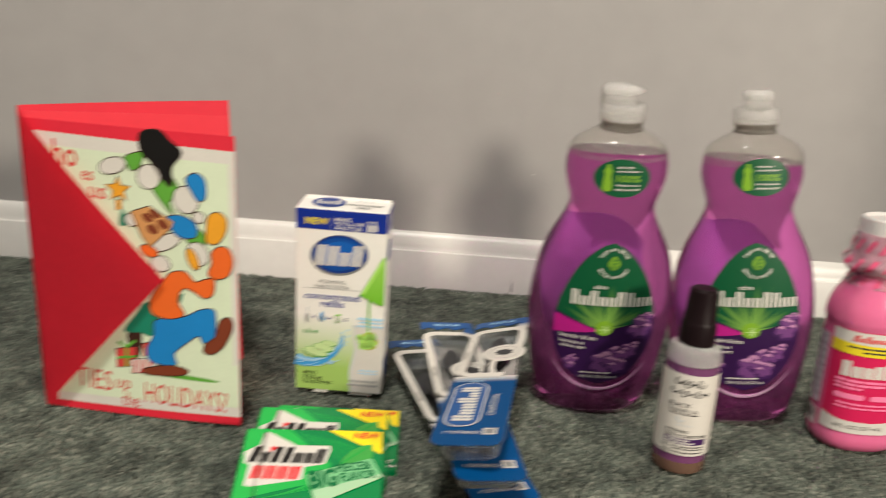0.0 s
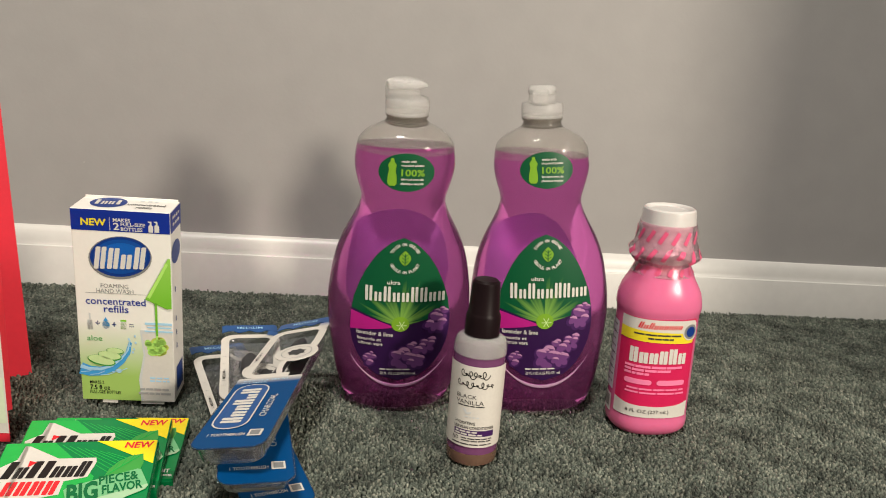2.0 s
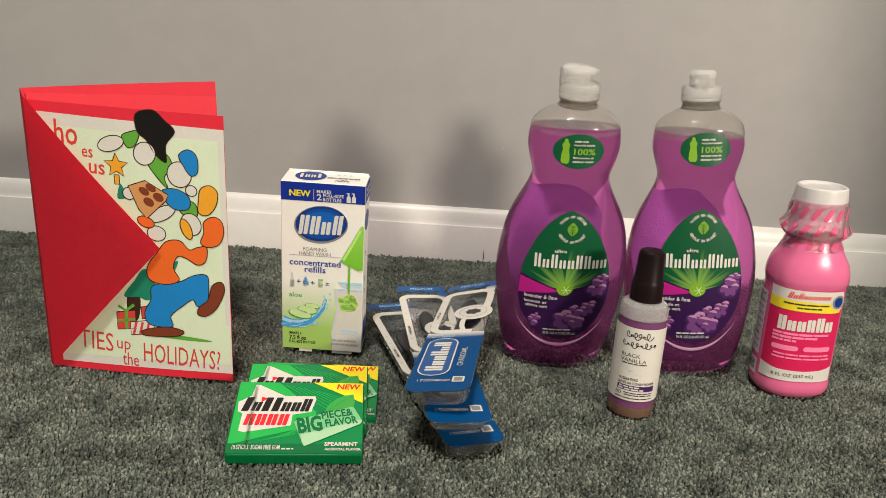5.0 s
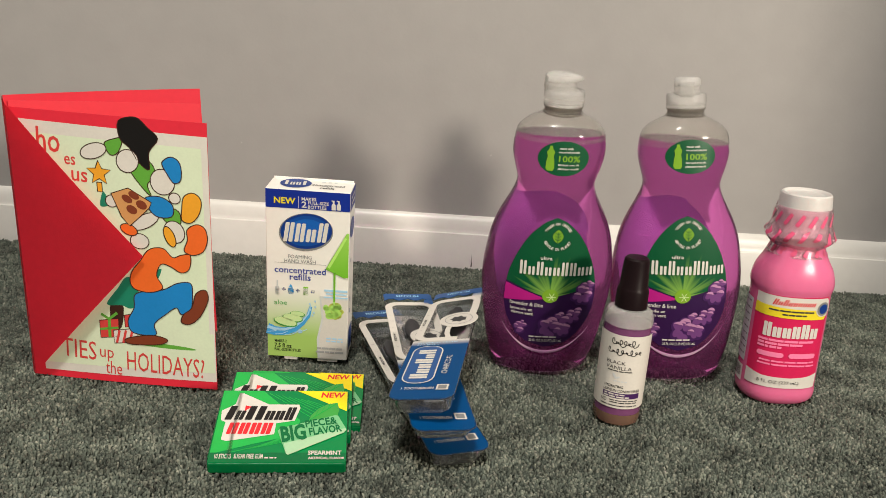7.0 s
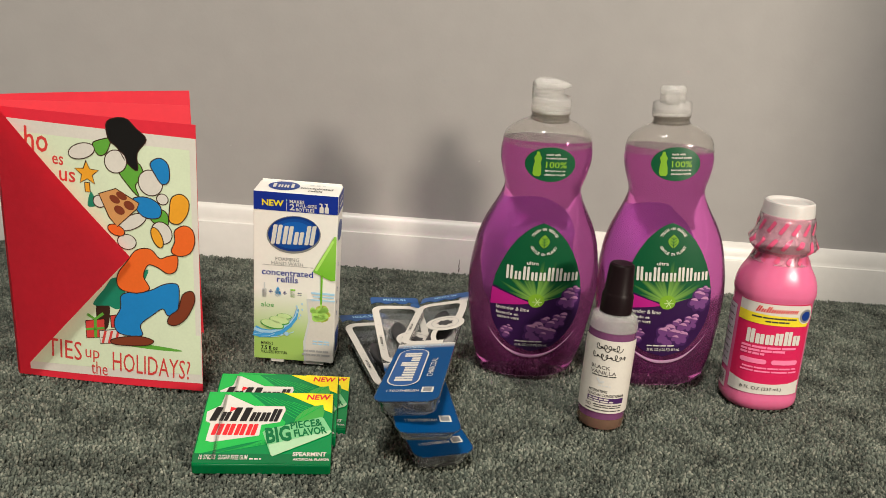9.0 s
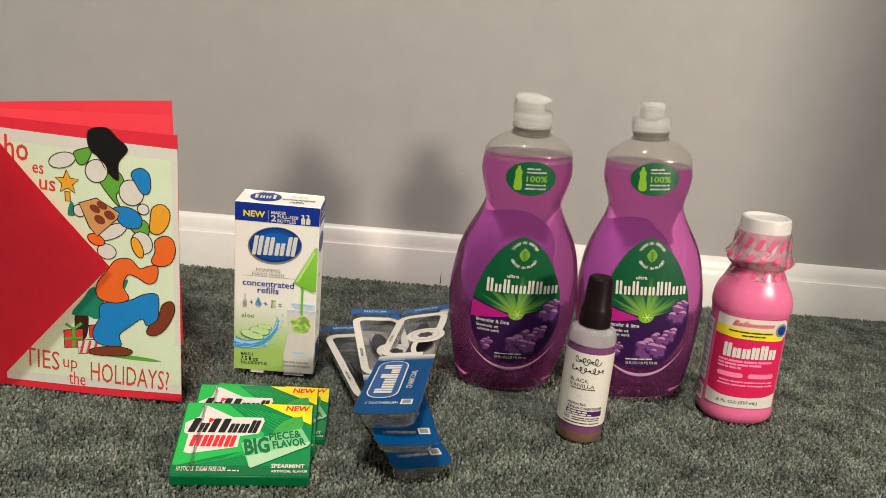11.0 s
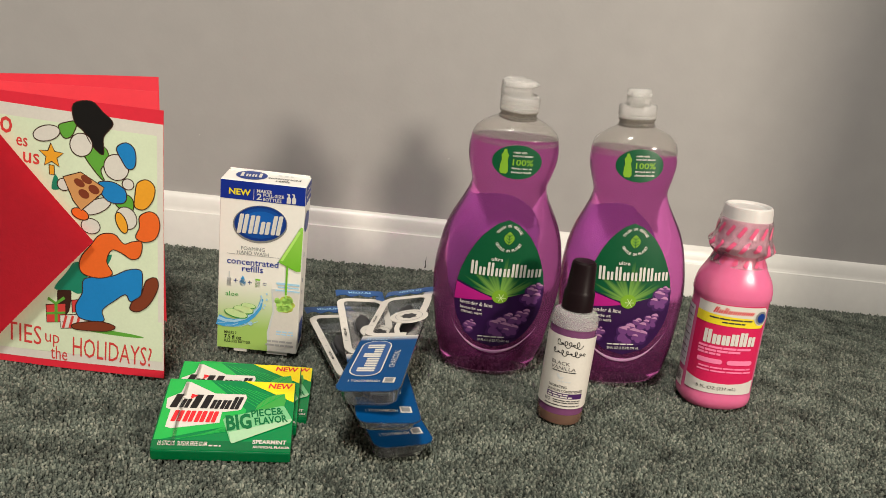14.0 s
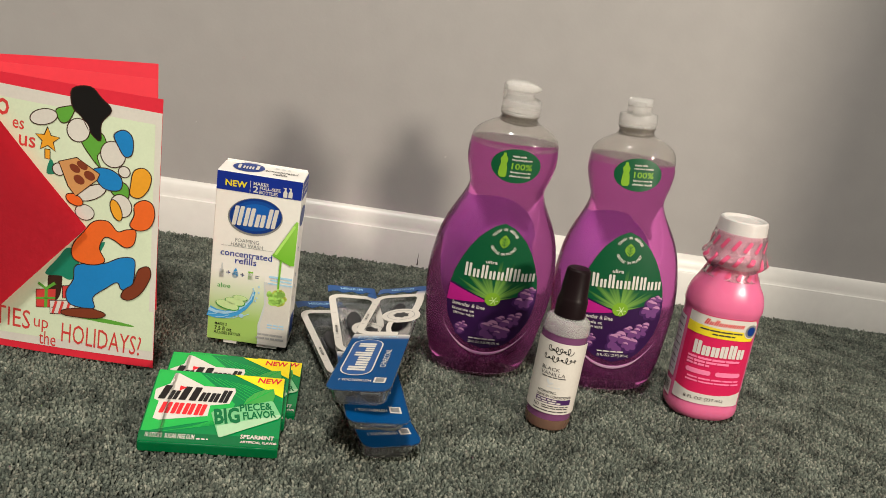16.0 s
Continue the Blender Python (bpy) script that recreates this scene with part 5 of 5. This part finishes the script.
def medicine_bottle(m):
    ob = thing("medicine_bottle", m, "pink stomach medicine bottle with white dosing cup", "bottle")
    part("bottle", loft([(z, a, b, 2.5) for z, a, b in PINK], 56), M_PINK, ob)
    cup = part("dosing_cup", loft([(0.1360, 0.0212, 0.0212, 2), (0.1400, 0.0222, 0.0222, 2), (0.1460, 0.0218, 0.0218, 2), (0.1720, 0.0196, 0.0196, 2), (0.1748, 0.0190, 0.0190, 2), (0.1758, 0.0178, 0.0178, 2),
                                   (0.1752, 0.0160, 0.0160, 2), (0.1738, 0.0150, 0.0150, 2), (0.1738, 0.0050, 0.0050, 2)], 48), M_CUP, ob, "white plastic dosing cup")
    film_rings = [(0.1262, 0.0232, 0.0224, 2.2), (0.1290, 0.0218, 0.0214, 2.1), (0.1330, 0.0202, 0.0202, 2), (0.1362, 0.0218, 0.0218, 2), (0.1400, 0.0262, 0.0258, 2), (0.1425, 0.0270, 0.0266, 2),
                  (0.1455, 0.0246, 0.0244, 2), (0.1520, 0.0224, 0.0224, 2), (0.1630, 0.0212, 0.0212, 2), (0.1650, 0.0208, 0.0208, 2)]
    rng = random.Random(8)
    bm = loft(film_rings, 56, (False, False))
    for v in bm.verts:
        ang = math.atan2(v.co.y, v.co.x)
        if 0.138 < v.co.z < 0.147:
            v.co.z += 0.0022 * math.sin(3 * ang + 0.6) + 0.001 * math.sin(7 * ang)
    bmesh.ops.solidify(bm, geom=bm.faces[:], thickness=0.0003)
    film = part("safety_seal", bm, M_FILM, ob, "clear seal film with pink stripes")

    def on_film(u, v, d):
        r = float(np.interp(v, [f[0] for f in film_rings], [f[1] for f in film_rings])) + d
        ang = u / 0.022
        z = v + ((0.0022 * math.sin(3 * ang + 0.6) + 0.001 * math.sin(7 * ang)) if 0.138 < v < 0.147 else 0)
        return (r * math.cos(ang), r * math.sin(ang), z)

    dashes = []
    for z, off in ((0.1305, 0.0), (0.1430, 0.5), (0.1565, 0.1)):
        for i in range(15):
            u = (i + off) * 2 * math.pi * 0.022 / 15
            dashes.append(bar(u, z, 0.0030, 0.0100 if z > 0.135 else 0.0055, -28, 0.0004))
    printed("stripes", dashes, M_STRIPE, film, on_film, 0.0006, 0.003)
    half = 0.0365
    lab = printed("front_label", [bar(-0.0062, 0.0562, 0.0566, 0.0796, 0, 0.002)], M_HOT, ob, on_pink, 0.0004, 0.006, "hot pink printed label")
    printed("white_top", [poly([(-half + 0.002, 0.0840), (0.0180, 0.0775), (0.0212, 0.0800), (0.0220, 0.0850), (0.0218, 0.0920), (0.0195, 0.0950), (-half + 0.002, 0.0958)])], M_WHITE, lab, on_pink, 0.0006, 0.006)
    printed("yellow_band", [poly([(-half + 0.002, 0.0785), (0.0190, 0.0768), (0.0202, 0.0790), (0.0150, 0.0850), (-half + 0.002, 0.0872)])], M_YELLOW, lab, on_pink, 0.0007, 0.006)
    printed("white_foot", [poly([(-half + 0.002, 0.0165), (0.0221, 0.0165), (0.0221, 0.0290), (0.012, 0.0268), (0.0, 0.0257), (-0.020, 0.0262), (-half + 0.002, 0.0290)])], M_WHITE, lab, on_pink, 0.0006, 0.006)
    pieces("store_bar", word(-0.0050, 0.0908, 0.0300, 0.0052, [1, 0.62, 1, 0.62, 0.62, 0.62, 0.62, 0.62, 0.62], 0, 0.35), M_RED, lab, on_pink, 0.0008)
    printed("seal_mark", [ellipse(0.0162, 0.0862, 0.0060, 0.0066)], M_WHITE, lab, on_pink, 0.0009, 0.004)
    printed("seal_core", [ellipse(0.0162, 0.0862, 0.0052, 0.0058)], M_GREY, lab, on_pink, 0.0010, 0.004)
    printed("seal_light", [ellipse(0.0162, 0.0862, 0.0036, 0.0041)], M_BLUE_D, lab, on_pink, 0.0012, 0.004)
    printed("yellow_print", small_print(-0.0065, 0.0836, 0.0320, 0.0013, -1, 11, 0.06) + small_print(-0.0040, 0.0806, 0.0180, 0.0013, -1, 12, 0.06), M_SOFTBLK, lab, on_pink, 0.0009, 0.005)
    pieces("brand_bar", word(-0.0045, 0.0668, 0.0400, 0.0122, [1, 0.72, 0.72, 0.86, 1, 0.72], 0, 0, 1.35), M_WHITE, lab, on_pink, 0.0007, 0.005)
    printed("white_print", small_print(-0.007, 0.0578, 0.0400, 0.0019, 0, 13, 0.05) + small_print(-0.011, 0.0549, 0.0320, 0.0019, 0, 14, 0.05) + small_print(-0.018, 0.0520, 0.0180, 0.0019, 0, 15, 0.05)
            + small_print(-0.004, 0.0398, 0.0400, 0.0014, 0, 16, 0.08) + small_print(-0.004, 0.0368, 0.0420, 0.0014, 0, 17, 0.08), M_PILL, lab, on_pink, 0.0007, 0.005)
    pieces("pill_shape", [bar(-0.0170, 0.0455, 0.0190, 0.0042, 0, 0.0020), bar(0.0062, 0.0455, 0.0205, 0.0042, 0, 0.0020)], M_PILL, lab, on_pink, 0.0007, 0.005)
    pieces("volume", [text("8 FL OZ (237 mL)", -0.0080, 0.0212, 0.0300, 0.0036)], M_SOFTBLK, lab, on_pink, 0.0009, 0.005)
    panel = printed("side_label", [bar(-0.0520, 0.0590, 0.0260, 0.0560, 0, 0.001)], M_PALE, ob, on_pink, 0.0005, 0.006, "white side panel with small print")
    printed("side_print", [s for j in range(9) for s in small_print(-0.0510, 0.0835 - j * 0.0058, 0.0200, 0.0014, 0, 30 + j)], M_GREY, panel, on_pink, 0.0008, 0.006)
    printed("side_rules", [bar(-0.0510, z, 0.0220, 0.0006) for z in (0.0770, 0.0600, 0.0480)], M_BLACK, panel, on_pink, 0.0008, 0.006)
    code = printed("bar_code", [bar(-0.0465, 0.0195, 0.0140, 0.0140)], M_WHITE, ob, on_pink, 0.0006, 0.006)
    printed("code_bars", [bar(-0.0520 + k * 0.0018, 0.0200, 0.0008, 0.0090) for k in range(6)], M_BLACK, code, on_pink, 0.0008, 0.006)
    return ob


medicine_bottle(pose(0.3600, 0.6530, -0.0004, 0.5, -1.6, 0.0))


# ---- leave-in conditioner bottle ----
def conditioner_bottle(m):
    ob = thing("conditioner_bottle", m, "small clear conditioner bottle with black cap and white label", "bottle")
    R = 0.0192
    part("conditioner", loft([(0.0102, R - 0.0006, R - 0.0006, 2), (0.0110, R - 0.0005, R - 0.0005, 2), (0.0840, R - 0.0007, R - 0.0007, 2)], 48), M_COND, ob, "violet brown conditioner")
    part("settled_layer", loft([(0.0, R - 0.0030, R - 0.0030, 2), (0.0016, R - 0.0010, R - 0.0010, 2), (0.0055, R - 0.0002, R - 0.0002, 2), (0.0101, R - 0.0004, R - 0.0004, 2)], 48), M_SETTLED, ob, "amber brown foot of the bottle")
    outer = [(0.0, R - 0.0030, R - 0.0030, 2), (0.0016, R - 0.0008, R - 0.0008, 2), (0.0050, R, R, 2), (0.0900, R - 0.0002, R - 0.0002, 2), (0.0945, R - 0.0016, R - 0.0016, 2), (0.0968, R - 0.0050, R - 0.0050, 2), (0.0980, 0.0110, 0.0110, 2)]
    upper = [r for r in outer if r[0] >= 0.05]
    shell = [(0.0842, R, R, 2)] + upper + [(z - 0.0008, a - 0.0010, b - 0.0010, n) for z, a, b, n in upper[::-1]] + [(0.0842, R - 0.0010, R - 0.0010, 2)]
    part("shoulder", loft(shell, 48, (False, False)), M_JAR, ob, "clear plastic shoulder")
    cap = part("cap", loft([(0.0955, 0.0122, 0.0122, 2), (0.0960, 0.0127, 0.0127, 2), (0.1110, 0.0124, 0.0124, 2), (0.1132, 0.0117, 0.0117, 2), (0.1142, 0.0112, 0.0112, 2), (0.1340, 0.0100, 0.0100, 2), (0.1362, 0.0096, 0.0096, 2),
                            (0.1376, 0.0080, 0.0080, 2), (0.1378, 0.0040, 0.0040, 2)], 48), M_CAPBLK, ob, "glossy black tapered cap")

    def at(u, v, d):
        ang = -math.pi / 2 + u / R
        return ((R + d) * math.cos(ang), (R + d) * math.sin(ang), v)

    lab = printed("label", [bar(0, 0.0475, 0.0560, 0.0620, 0, 0.002)], M_CARDWHITE, ob, at, 0.0004, 0.004, "white paper label with purple band")
    squiggle = lambda x0, x1, y, amp, n: stroke([(x0 + (x1 - x0) * t + 0.55 * amp * math.cos(t * n), y + amp * (0.55 + 0.45 * math.cos(t * n * 0.37)) * math.sin(t * n)) for t in np.linspace(0, 1, 90)], 0.00062)
    printed("brand_mark", [squiggle(-0.0105, 0.0085, 0.0722, 0.0032, 38), squiggle(-0.0132, 0.0138, 0.0646, 0.0028, 48)], M_BLACK, lab, at, 0.0006, 0.004)
    pieces("lettering", [text("BLACK", -0.0055, 0.0555, 0.0150, 0.0030), text("VANILLA", -0.0030, 0.0512, 0.0205, 0.0030)] + small_print(-0.001, 0.0484, 0.021, 0.0009, 0, 41), M_SOFTBLK, lab, at, 0.0006, 0.004)
    printed("flower_mark", [ellipse(-0.0055, 0.0445, 0.0010, 0.0022, 30), ellipse(-0.0030, 0.0430, 0.0022, 0.0009, 20)] + small_print(0.0, 0.0400, 0.011, 0.0010, 0, 42), M_PALE, lab, at, 0.0006, 0.004)
    pieces("name", [text("HYDRATING", -0.0050, 0.0352, 0.0150, 0.0023, 0, 0.015), text("LEAVE-IN CONDITIONER", 0.0020, 0.0318, 0.0300, 0.0023, 0, 0.015)], M_BLACK, lab, at, 0.0006, 0.004)
    printed("purple_band", [bar(0.0020, 0.0275, 0.0300, 0.0046)], M_LILAC_D, lab, at, 0.0006, 0.004)
    printed("band_print", small_print(-0.003, 0.0285, 0.017, 0.0012, 0, 43) + small_print(-0.002, 0.0265, 0.020, 0.0012, 0, 44), M_WHITE, lab, at, 0.0008, 0.004)
    printed("fine_print", [text("NO", -0.0115, 0.0225, 0.0048, 0.0032, 0, 0.01)] + small_print(0.0045, 0.0233, 0.023, 0.0009, 0, 45) + small_print(0.0045, 0.0215, 0.022, 0.0009, 0, 46) + small_print(0.001, 0.0188, 0.030, 0.0009, 0, 47), M_SOFTBLK, lab, at, 0.0006, 0.004)
    return ob


conditioner_bottle(pose(0.2120, 0.5940, -0.0012, 0, 0.0, -14) @ Matrix.Scale(0.95, 4))
